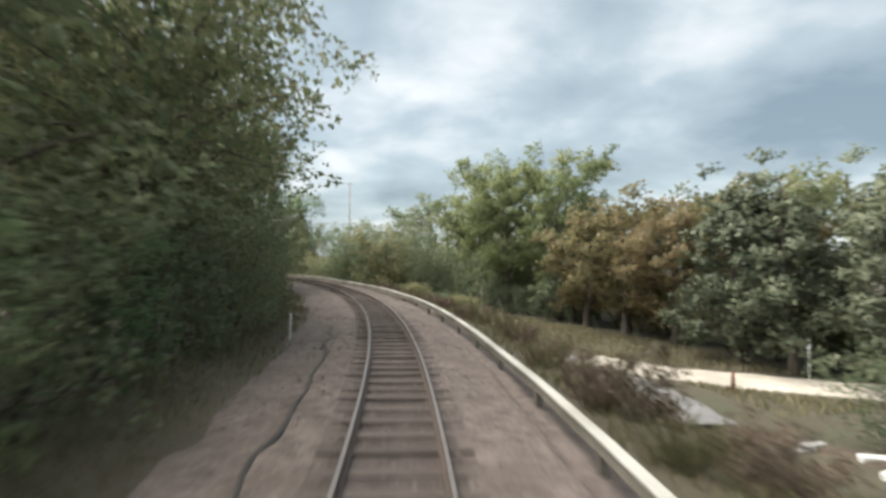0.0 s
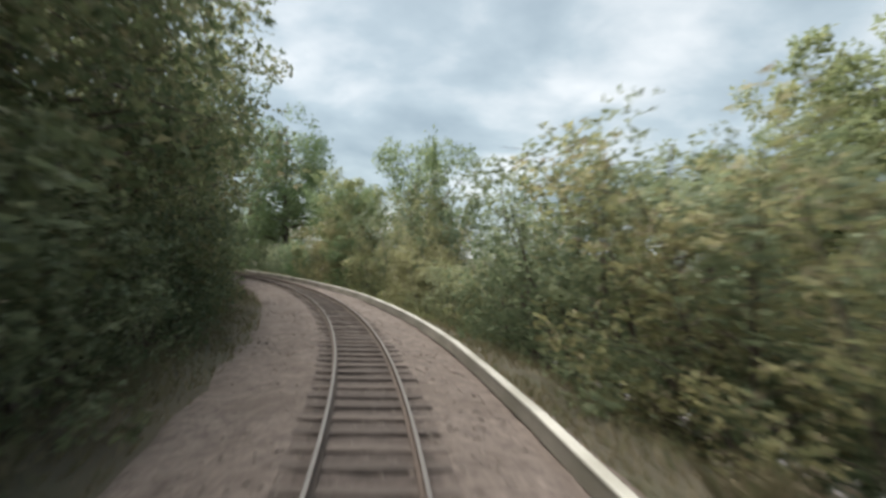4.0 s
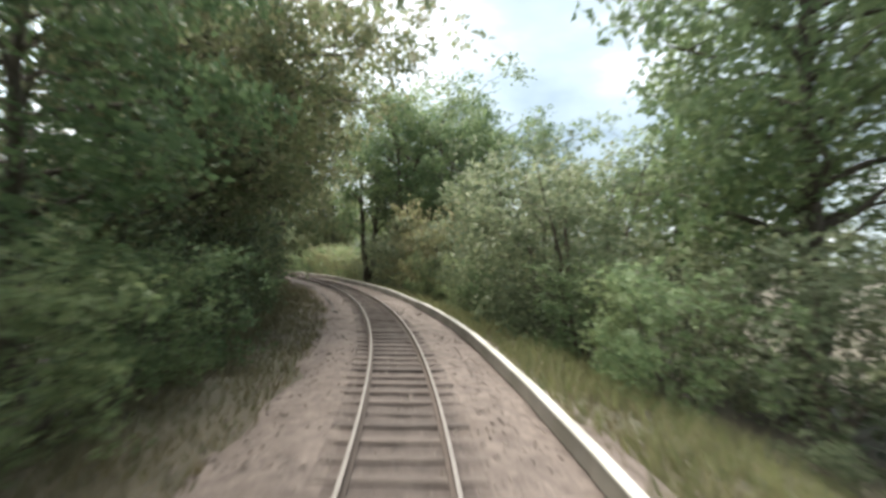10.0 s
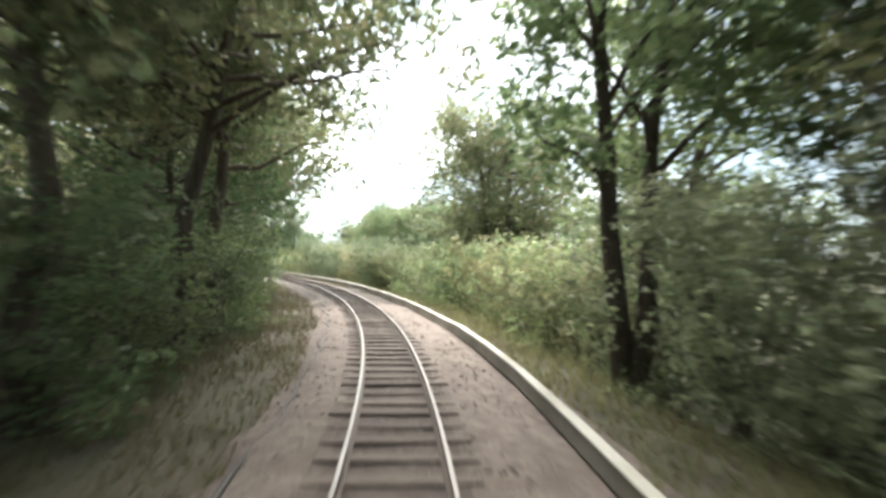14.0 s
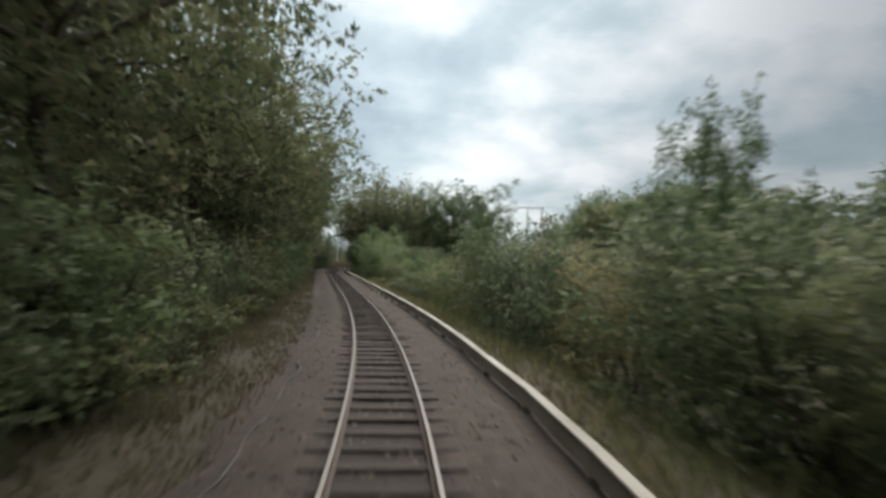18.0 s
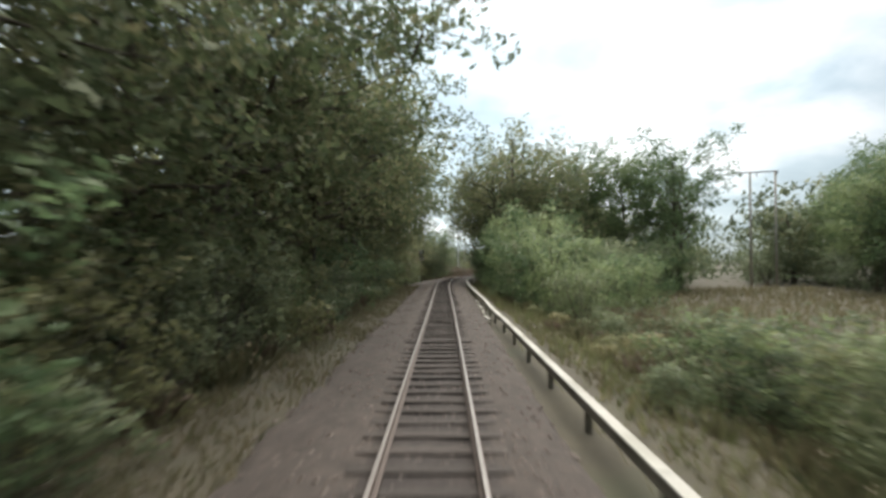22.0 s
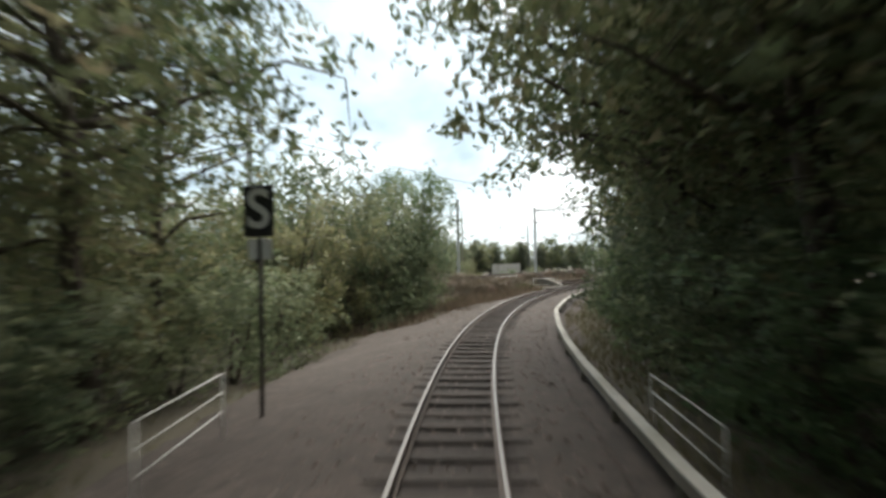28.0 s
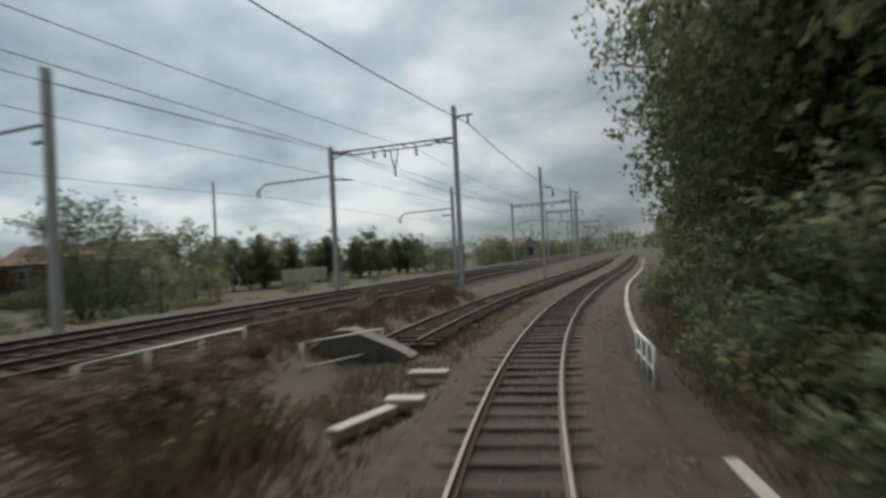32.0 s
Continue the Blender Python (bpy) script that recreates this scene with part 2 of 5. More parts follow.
M_black_paint = surface("black_paint", (0.015, 0.016, 0.017), (0.035, 0.036, 0.037), 5.0, 0.5, 0.05, 40)
M_asphalt = surface("worn_asphalt", (0.104, 0.104, 0.108), (0.208, 0.200, 0.200), 1.5, 0.9, 0.35, 50)
M_track = surface("pale_sandy_track", (0.323, 0.284, 0.239), (0.464, 0.426, 0.372), 1.0, 0.95, 0.3, 30, spots=(0.258, 0.238, 0.199))
M_render = surface("pale_house_render", (0.432, 0.410, 0.374), (0.562, 0.540, 0.497), 1.2, 0.9, 0.15, 30)
M_brown_wall = surface("brown_boarded_wall", (0.1, 0.065, 0.05), (0.2, 0.14, 0.11), 2.0, 0.9, 0.3, 30, stretch=(1, 1, 0.2))
M_tile = surface("brown_roof_tile", (0.11, 0.062, 0.048), (0.2, 0.115, 0.09), 3.0, 0.85, 0.5, 30, spots=(0.2, 0.12, 0.09))
M_slate = surface("grey_roof", (0.12, 0.12, 0.13), (0.24, 0.24, 0.25), 3.0, 0.8, 0.3, 30)
M_glass = surface("dark_window", (0.02, 0.025, 0.03), (0.05, 0.055, 0.06), 2.0, 0.15, 0.0, 30)
M_wood = surface("grey_timber", (0.16, 0.14, 0.12), (0.34, 0.31, 0.27), 4.0, 0.9, 0.4, 30, stretch=(1, 1, 0.2))
M_pole = surface("pale_weathered_pole", (0.28, 0.26, 0.23), (0.46, 0.43, 0.39), 4.0, 0.9, 0.3, 30, stretch=(1, 1, 0.2))
M_redwood = surface("red_brown_timber", (0.11, 0.04, 0.025), (0.2, 0.08, 0.05), 4.0, 0.85, 0.3, 30)

L_oak = leaf_material("oak_leaves", [(0.110, 0.140, 0.073), (0.156, 0.193, 0.099), (0.207, 0.235, 0.123), (0.246, 0.228, 0.135)], 0.5)
L_ash = leaf_material("ash_leaves", [(0.102, 0.156, 0.078), (0.144, 0.204, 0.097), (0.198, 0.258, 0.123)], 0.5)
L_birch = leaf_material("birch_leaves", [(0.138, 0.172, 0.083), (0.197, 0.239, 0.108), (0.266, 0.286, 0.140)], 0.5, 0.15)
L_autumn = leaf_material("turning_leaves", [(0.125, 0.123, 0.066), (0.183, 0.158, 0.077), (0.226, 0.184, 0.089), (0.134, 0.148, 0.071)], 0.5)
L_pine = leaf_material("pine_needles", [(0.089, 0.112, 0.075), (0.130, 0.150, 0.095), (0.178, 0.188, 0.121)], 0.25)
L_dark = leaf_material("hedge_leaves", [(0.110, 0.142, 0.084), (0.162, 0.199, 0.113), (0.227, 0.256, 0.153)], 0.5)
L_yellow = leaf_material("yellowing_leaves", [(0.144, 0.165, 0.085), (0.207, 0.220, 0.107), (0.279, 0.275, 0.136), (0.175, 0.159, 0.107)], 0.5)
L_green = leaf_material("fresh_green_leaves", [(0.125, 0.182, 0.093), (0.184, 0.252, 0.121), (0.247, 0.305, 0.156)], 0.5)
L_dry = leaf_material("dry_brown_growth", [(0.085, 0.064, 0.048), (0.145, 0.106, 0.078), (0.212, 0.162, 0.120), (0.085, 0.081, 0.051)], 0.3)
L_grass = leaf_material("verge_grass", [(0.100, 0.098, 0.054), (0.148, 0.138, 0.078), (0.205, 0.178, 0.112), (0.086, 0.110, 0.050)], 0.3)
L_lush = leaf_material("lush_grass", [(0.110, 0.140, 0.063), (0.165, 0.185, 0.084), (0.230, 0.215, 0.119), (0.130, 0.160, 0.065)], 0.4)
L_straw = leaf_material("straw_grass", [(0.156, 0.136, 0.076), (0.226, 0.195, 0.118), (0.281, 0.242, 0.160), (0.125, 0.133, 0.059)], 0.3)
L_far = leaf_material("far_woods", [(0.110, 0.140, 0.086), (0.149, 0.185, 0.108), (0.195, 0.221, 0.131)], 0.3)

# ---- the line's geometry: s metres along the track, lat metres to its right ----
STEP = 0.5
LINE_S = np.arange(-40, 620, STEP)
_bend = np.interp(LINE_S, -10 + 10 * np.arange(len(KAPPA)), KAPPA, left=0, right=0) * 0.01
LINE_H = np.concatenate([[0], np.cumsum((_bend[1:] + _bend[:-1]) / 2 * STEP)])
LINE_H -= np.interp(0, LINE_S, LINE_H)
_mid = (LINE_H[1:] + LINE_H[:-1]) / 2
LINE_X = np.concatenate([[0], np.cumsum(-np.sin(_mid) * STEP)])
LINE_Y = np.concatenate([[0], np.cumsum(np.cos(_mid) * STEP)])
LINE_X -= np.interp(0, LINE_S, LINE_X)
LINE_Y -= np.interp(0, LINE_S, LINE_Y)
MAIN_O, MAIN_U, MAIN_W = np.array((-266.8, 113.3)), np.array((-0.866, 0.5)), np.array((0.5, 0.866))


def on_line(s, lat):
    """World x, y of points s along and lat to the right of the track."""
    s, lat = np.asarray(s, float), np.asarray(lat, float)
    h = np.interp(s, LINE_S, LINE_H)
    return np.interp(s, LINE_S, LINE_X) + np.cos(h) * lat, np.interp(s, LINE_S, LINE_Y) + np.sin(h) * lat


def heading(s):
    return float(np.interp(s, LINE_S, LINE_H))


def line_coords(x, y):
    """s and lat of world points."""
    x, y = np.ravel(np.asarray(x, float)), np.ravel(np.asarray(y, float))
    s, lat = np.empty(len(x)), np.empty(len(x))
    for a in range(0, len(x), 4000):
        i = ((x[a:a + 4000, None] - LINE_X) ** 2 + (y[a:a + 4000, None] - LINE_Y) ** 2).argmin(1)
        s[a:a + 4000] = LINE_S[i]
        lat[a:a + 4000] = (x[a:a + 4000] - LINE_X[i]) * np.cos(LINE_H[i]) + (y[a:a + 4000] - LINE_Y[i]) * np.sin(LINE_H[i])
    return s, lat


def ease(v, a, b):
    u = np.clip((v - a) / (b - a), 0, 1)
    return u * u * (3 - 2 * u)


def wobble(x, y, size, seed=0.0):
    """Cheap smooth bumps of about that size, between -1 and 1."""
    a, b = x / size + seed, y / size - seed
    return (np.sin(a * 2.1 + 1.3 * np.sin(b * 1.7)) + np.sin(b * 2.3 + 1.1 * np.sin(a * 1.9 + 2)) + np.sin((a + b) * 3.7)) / 3


def land(x, y, s=None, lat=None):
    """Height of the ground, with the bank that the line runs on."""
    x, y = np.ravel(np.asarray(x, float)), np.ravel(np.asarray(y, float))
    if s is None:
        s, lat = line_coords(x, y)
    first = 1 - ease(s, 62, 92)
    right = -4.1 * ease(lat, 3.0, 11.5) * first
    right += (1 - first) * (-1.9 * ease(lat, 3.2, 9.5) * (1 - ease(s, 150, 185)) - 0.9 * ease(lat, 3.0, 7.0) * ease(s, 150, 185))
    left = 0.06 - 0.38 * ease(-lat, 3.4, 6.5) - 0.8 * ease(s, 284, 300) * ease(-lat, 3.0, 7.0) - 0.3 * ease(s, 256, 268) * (1 - ease(s, 284, 296)) * ease(-lat, 2.0, 2.6)
    z = -0.42 + np.where(lat > 0, right, left)
    w = (x - MAIN_O[0]) * MAIN_W[0] + (y - MAIN_O[1]) * MAIN_W[1]
    u = (x - MAIN_O[0]) * MAIN_U[0] + (y - MAIN_O[1]) * MAIN_U[1]
    bank = ease(w, -16, -11) * (1 - ease(w, 0.6, 2.6)) * ease(u, -75, -60) * (lat < -2.6)
    z = z * (1 - bank) + 0.18 * bank
    bumps = ease(np.abs(lat), 2.9, 5.5) * (1 - bank)
    return z + bumps * (0.12 * wobble(x, y, 3.1) + 0.2 * wobble(x, y, 11.0, 4.0))


def land_at(x, y):
    return float(land([x], [y])[0])


def spot(s, lat, z=None):
    """A place by the track, on the ground unless z is given."""
    x, y = on_line(s, lat)
    return Vector((float(x), float(y), land_at(x, y) if z is None else z))


def mesh_of(name, verts, faces, materials, smooth=False, pick=None):
    me = bpy.data.meshes.new(name)
    me.from_pydata([tuple(v) for v in verts], [], [tuple(f) for f in faces])
    for m in materials if isinstance(materials, (list, tuple)) else [materials]:
        me.materials.append(m)
    if pick is not None:
        me.polygons.foreach_set("material_index", np.asarray(pick, dtype=np.int32))
    if smooth:
        me.polygons.foreach_set("use_smooth", np.ones(len(me.polygons), dtype=bool))
    me.update()
    return me


def part(name, data, parent, label="", material=None, at=None):
    """One mesh object under a thing; data is a mesh or a bmesh."""
    if isinstance(data, bmesh.types.BMesh):
        me = bpy.data.meshes.new(name)
        data.to_mesh(me)
        data.free()
        me.materials.append(material)
        data = me
    ob = new(name, data)
    ob.parent = parent
    if at is not None:
        ob.matrix_basis = at
    return tagged(ob, label)


def thing(name, place, label, category, group="", kind="", turn=0.0):
    ob = new(name)
    ob.empty_display_size = 0.2
    ob.matrix_basis = Matrix.Translation(place) @ Matrix.Rotation(turn, 4, "Z")
    return tagged(ob, label, category, group, kind)


def box_bm(size, centre=(0, 0, 0), bevel=0.0, bm=None):
    bm = bm or bmesh.new()
    made = bmesh.ops.create_cube(bm, size=1, matrix=Matrix.Translation(centre) @ Matrix.Diagonal((*size, 1)))
    if bevel:
        edges = list({e for v in made["verts"] for e in v.link_edges})
        bmesh.ops.bevel(bm, geom=edges, offset=bevel, segments=1, affect="EDGES")
    return bm


def tube(points, radii, sides=6):
    """Vertices and faces of a tapered round bar along points."""
    pts = [Vector(p) for p in points]
    verts, faces = [], []
    for i, p in enumerate(pts):
        d = (pts[min(i + 1, len(pts) - 1)] - pts[max(i - 1, 0)]).normalized()
        a = d.orthogonal().normalized() if abs(d.z) > 0.9 else d.cross(Vector((0, 0, 1))).normalized()
        b = d.cross(a)
        for k in range(sides):
            t = 2 * math.pi * k / sides
            verts.append(p + (a * math.cos(t) + b * math.sin(t)) * radii[i])
    for i in range(len(pts) - 1):
        for k in range(sides):
            faces.append((i * sides + k, i * sides + (k + 1) % sides, (i + 1) * sides + (k + 1) % sides, (i + 1) * sides + k))
    faces.append(tuple(range(sides))[::-1])
    faces.append(tuple(range((len(pts) - 1) * sides, len(pts) * sides)))
    return verts, faces


def bars_mesh(name, bars, material, sides=6):
    """Several round bars, each (points, radius), in one mesh."""
    V, Fc = [], []
    for pts, r in bars:
        v, f = tube(pts, [r] * len(pts) if not isinstance(r, (list, tuple)) else r, sides)
        Fc += [tuple(i + len(V) for i in q) for q in f]
        V += v
    return mesh_of(name, V, Fc, material, True)


def sweep(name, profile, stations, material, closed=True, pick=None, smooth=False, shift=0.0):
    """A profile of (lat, z) drawn along the track."""
    n, V, Fc, P = len(profile), [], [], []
    for s in stations:
        for lat, z in profile:
            x, y = on_line(s, lat + shift)
            V.append((float(x), float(y), z))
    for i in range(len(stations) - 1):
        for k in range(n if closed else n - 1):
            j = (k + 1) % n
            Fc.append((i * n + k, i * n + j, (i + 1) * n + j, (i + 1) * n + k))
            P.append(pick[k] if pick else 0)
    if closed:
        Fc += [tuple(range(n))[::-1], tuple(range((len(stations) - 1) * n, len(stations) * n))]
        P += [0, 0]
    return mesh_of(name, V, Fc, material, smooth, P)


# ---- ground ----


def build_ground():
    def axis(lo, hi, step):
        fine = list(np.arange(lo, hi + step, step))
        out, d, a = [], step * 1.5, fine[-1]
        while a < hi + 3500:
            a += d
            out.append(a)
            d *= 1.45
        low, d, a = [], step * 1.5, fine[0]
        while a > lo - 3500:
            a -= d
            low.append(a)
            d *= 1.45
        return np.array(low[::-1] + fine + out)
    X, Y = axis(-350, 45, 1.6), axis(-25, 160, 1.6)
    gx, gy = np.meshgrid(X, Y, indexing="ij")
    z = land(gx, gy)
    V = np.stack([gx.ravel(), gy.ravel(), z], 1)
    ny = len(Y)
    i, j = np.meshgrid(np.arange(len(X) - 1), np.arange(ny - 1), indexing="ij")
    a = (i * ny + j).ravel()
    F = np.stack([a, a + ny, a + ny + 1, a + 1], 1)
    tagged(new("ground", mesh_of("ground", V.tolist(), F.tolist(), M_ground, True)), "rough earth and grass on both sides of a railway bank", "ground", kind="structure")


build_ground()


def bed_edge(s):
    """Where the ballast ends on the inner side."""
    return np.interp(s, (0, 60, 90, 115, 165, 205, 262, 272, 286, 300), (-2.85, -2.8, -2.35, -2.0, -2.0, -2.4, -2.4, -4.7, -4.4, -1.65))


def bed_z(s, lat):
    """Height of the ballast: lower between the rails, falling off below the trough where it stands on posts."""
    fall = np.interp(s, (-20, 22, 36, 150, 170, 198, 212, 258, 268, 300), (0.16, 0.16, 0.04, 0.04, 0.1, 0.14, 0.34, 0.34, 0.1, 0.1))
    ledge = np.interp(s, (0, 200, 214, 228, 242, 258, 266, 300), (1.8, 1.75, 1.62, 1.68, 1.82, 1.85, 1.75, 1.75))
    z = -0.158 - 0.03 * np.exp(-(lat / 0.78) ** 6)
    z = z - 0.12 * ease(-lat, 1.2, 1.9) - 0.3 * ease(-lat, 2.1, 4.0)
    return z - 0.05 * ease(lat, 1.1, 1.7) - fall * ease(lat - ledge, 0.0, 0.2) - 0.16 * ease(lat, 2.25, 3.2)


def build_bed():
    """Ballast: a raised strip of gravel under the sleepers with shoulders falling to the verges."""
    lats = np.concatenate([[-5.2, -4.7, -4.3, -3.95, -3.6, -3.3, -3.05], np.arange(-2.8, 1.5, 0.16), np.arange(1.5, 2.1, 0.08), [2.15, 2.4, 2.8, 3.3]])
    S = np.arange(-30, 420, 0.4)
    s, lat = np.meshgrid(S, lats, indexing="ij")
    x, y = on_line(s, lat)
    z = bed_z(s, lat + 0.05 * wobble(x, y, 0.7, 6))
    z += 0.018 * wobble(x, y, 0.5) + 0.03 * wobble(x, y, 1.9, 3) * ease(np.abs(lat), 0.9, 1.6)
    z += 0.08 * wobble(x, y, 4.0, 7) * ease(np.abs(lat), 2.0, 3.0)
    rag = 0.22 * wobble(x, y, 0.8, 2) + 0.22 * wobble(x, y, 3.3, 5)
    edge = np.minimum(ease(lat + rag - bed_edge(s), -0.35, 0.2), 1 - ease(lat, 2.9, 3.3))
    z = z * edge + (1 - edge) * (land(x, y).reshape(x.shape) - 0.25)
    n = len(lats)
    i, j = np.meshgrid(np.arange(len(S) - 1), np.arange(n - 1), indexing="ij")
    a = (i * n + j).ravel()
    F = np.stack([a, a + n, a + n + 1, a + 1], 1)[:, ::-1]
    V = np.stack([x.ravel(), y.ravel(), z.ravel()], 1)
    mid = (lat[:-1, :-1] + lat[1:, 1:]) / 2
    off = np.abs(mid + 0.09 * wobble(x[:-1, :-1], y[:-1, :-1], 0.6, 9))
    pick = np.where(off < 0.7, 2, np.where(off < 0.84, 1, 0))
    # past about 158 m: browner gravel, its colour darkened in place of tree shade
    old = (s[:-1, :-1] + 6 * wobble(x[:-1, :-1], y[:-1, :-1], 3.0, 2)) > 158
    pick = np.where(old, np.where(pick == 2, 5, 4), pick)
    pick = np.where((mid > 1.85) & (s[:-1, :-1] > 206) & (s[:-1, :-1] < 262), 3, pick).ravel()
    tagged(new("ballast_bed", mesh_of("ballast_bed", V.tolist(), F.tolist(), [M_ballast, M_ballast_edge, M_ballast_dirty, M_soil, M_dim_ballast, M_dim_dirty], True, pick)), "pinkish grey ballast bed with sunken shoulders", "ballast", kind="structure")


build_bed()


def scatter_stones():
    """Loose ballast stones, small uneven lumps."""
    rng = np.random.default_rng(5)
    n = 24000
    s = rng.uniform(-4, 335, n)
    lat = np.where(rng.random(n) < 0.5, rng.uniform(-2.4, -0.65, n), rng.uniform(0.65, 1.9, n))
    mid = rng.random(n) < 0.22
    lat[mid] = rng.uniform(-0.45, 0.45, mid.sum())
    x, y = on_line(s, lat)
    z = bed_z(s, lat)
    r = rng.uniform(0.02, 0.055, n)
    base = np.array([(1, 0, 0), (-0.4, 0.9, 0), (-0.6, -0.8, 0), (0.1, 0.05, 0.42), (0.2, -0.1, -0.5)])
    tri = np.array([(0, 1, 3), (1, 2, 3), (2, 0, 3), (1, 0, 4), (2, 1, 4), (0, 2, 4)])
    turn = rng.uniform(0, 6.28, n)
    P = base[None] * (r[:, None, None] * rng.uniform(0.7, 1.3, (n, 5, 1)))
    c, q = np.cos(turn)[:, None], np.sin(turn)[:, None]
    V = np.stack([P[..., 0] * c - P[..., 1] * q + x[:, None], P[..., 0] * q + P[..., 1] * c + y[:, None], P[..., 2] + z[:, None] + 0.006], 2).reshape(-1, 3)
    F = (tri[None] + 5 * np.arange(n)[:, None, None]).reshape(-1, 3)
    tagged(new("ballast_stones", mesh_of("ballast_stones", V.tolist(), F.tolist(), M_stone)), "loose pinkish grey ballast stones along the track", "stones", kind="stuff")


scatter_stones()

# ---- the narrow-gauge track ----
HALF = 0.53
RAIL = [(-0.021, 0.0), (0.021, 0.0), (0.029, -0.012), (0.026, -0.035), (0.009, -0.045), (0.008, -0.11), (0.055, -0.125), (0.057, -0.137),
        (-0.057, -0.137), (-0.055, -0.125), (-0.008, -0.11), (-0.009, -0.045), (-0.026, -0.035), (-0.029, -0.012)]
RAIL_PICK = [1] + [0] * 13


def sleeper_mesh(name, seed, material, length=1.76, wide=0.23, deep=0.13):
    rng = random.Random(seed)
    bm = box_bm((length, wide, deep), bevel=0.014)
    for v in bm.verts:
        v.co += Vector((rng.uniform(-0.02, 0.02), rng.uniform(-0.012, 0.012), rng.uniform(-0.008, 0.006)))
    me = bpy.data.meshes.new(name)
    bm.to_mesh(me)
    bm.free()
    me.materials.append(material)
    return me


SLEEPERS = [sleeper_mesh("sleeper", k, M_sleeper) for k in range(5)]
DARK_SLEEPERS = [sleeper_mesh("sleeper", k, M_dark_oak) for k in range(5)]


def build_track(s0, s1, label, sleepers):
    track = thing("railway_track", (0, 0, 0), label, "track")
    st = np.arange(s0, s1 + 0.01, 0.75)
    for side in (-HALF, HALF):
        part("rail", sweep("rail", RAIL, st, [M_rail, M_head], True, RAIL_PICK, False, side), track, "rusty steel rail with a worn bright head")
    rng = random.Random(int(s0) + 7)
    s = s0 + 0.3
    while s < s1:
        x, y = on_line(s, rng.gauss(0, 0.02))
        m = Matrix.Translation((float(x), float(y), -0.208 + rng.uniform(-0.012, 0.008))) @ Matrix.Rotation(heading(s) + rng.gauss(0, 0.014), 4, "Z")
        part("sleeper", sleepers[rng.randrange(5)], track, at=m)
        s += 0.62 + rng.uniform(-0.02, 0.02)
    return track


build_track(-14, 152, "narrow-gauge track on weathered timber sleepers in a bend", SLEEPERS)
build_track(152, 324, "narrow-gauge track on dark timber sleepers towards the junction", DARK_SLEEPERS)


def far_track():
    track = thing("railway_track", (0, 0, 0), "narrow-gauge track running on towards the station", "track")
    st = np.arange(324, 600, 1.5)
    for side in (-HALF, HALF):
        part("rail", sweep("rail", RAIL, st, [M_rail, M_head], True, RAIL_PICK, False, side), track)
    for s in np.arange(324.3, 420, 0.62):
        x, y = on_line(s, 0)
        part("sleeper", DARK_SLEEPERS[int(s) % 5], track, at=Matrix.Translation((float(x), float(y), -0.208)) @ Matrix.Rotation(heading(s), 4, "Z"))


far_track()


def straight_rails(name, label, w0, u0, u1, z, gauge, wide_sleeper):
    """A track of the main line beside, straight along it."""
    track = thing(name, (0, 0, 0), label, "track")
    d3, w3 = Vector((*MAIN_U, 0)), Vector((*MAIN_W, 0))
    o3 = Vector((*MAIN_O, 0))
    for side in (-gauge / 2, gauge / 2):
        V = [o3 + d3 * u + w3 * (w0 + side + a) + Vector((0, 0, z + b)) for u in (u0, u1) for a, b in RAIL]
        n = len(RAIL)
        F = [(k, (k + 1) % n, n + (k + 1) % n, n + k) for k in range(n)]
        part("rail", mesh_of("rail", V, F, [M_rail, M_oldhead], False, RAIL_PICK), track, "dark rusty rail")
    sleepers = [sleeper_mesh("sleeper", 20 + k, M_dark_oak, wide_sleeper, 0.24, 0.12) for k in range(4)]
    turn = Matrix.Rotation(math.atan2(MAIN_W[1], MAIN_W[0]), 4, "Z")
    for k in range(170):
        at = o3 + d3 * (u0 + 0.6 * k) + w3 * w0 + Vector((0, 0, z - 0.2))
        part("sleeper", sleepers[k % 4], track, at=Matrix.Translation(at) @ turn)
    V, F = [], []
    prof = [(-wide_sleeper / 2 - 0.9, -0.55), (-wide_sleeper / 2 - 0.25, -0.19), (wide_sleeper / 2 + 0.25, -0.19), (wide_sleeper / 2 + 0.9, -0.55)]
    us = np.arange(u0, u1 + 1, 6.0)
    for u in us:
        V += [o3 + d3 * u + w3 * (w0 + a) + Vector((0, 0, z + b)) for a, b in prof]
    for i in range(len(us) - 1):
        F += [(4 * i + k, 4 * i + k + 4, 4 * i + k + 5, 4 * i + k + 1) for k in range(3)]
    part("ballast", mesh_of("ballast", V, F, M_dim_dirty), track)


straight_rails("main_line_track", "rusty main-line track on dark ballast under the wires", -1.9, -70, 330, 0.48, 1.5, 2.5)
straight_rails("main_line_track", "farther main-line track on dark ballast under the wires", -5.3, -70, 330, 0.48, 1.5, 2.5)


def siding():
    track = thing("siding_track", (0, 0, 0), "dark rusty siding rails joining beside the narrow-gauge line", "track")
    st = np.arange(317, 470, 1.5)
    for lat in (-4.05, -3.0):
        part("rail", sweep("rail", RAIL, st, [M_rail, M_oldhead], True, RAIL_PICK, False, lat), track, "dark rusty rail")
    for s in np.arange(317.3, 400, 0.66):
        x, y = on_line(s, -3.52)
        part("sleeper", DARK_SLEEPERS[int(s) % 5], track, at=Matrix.Translation((float(x), float(y), -0.2)) @ Matrix.Rotation(heading(s), 4, "Z"))


siding()

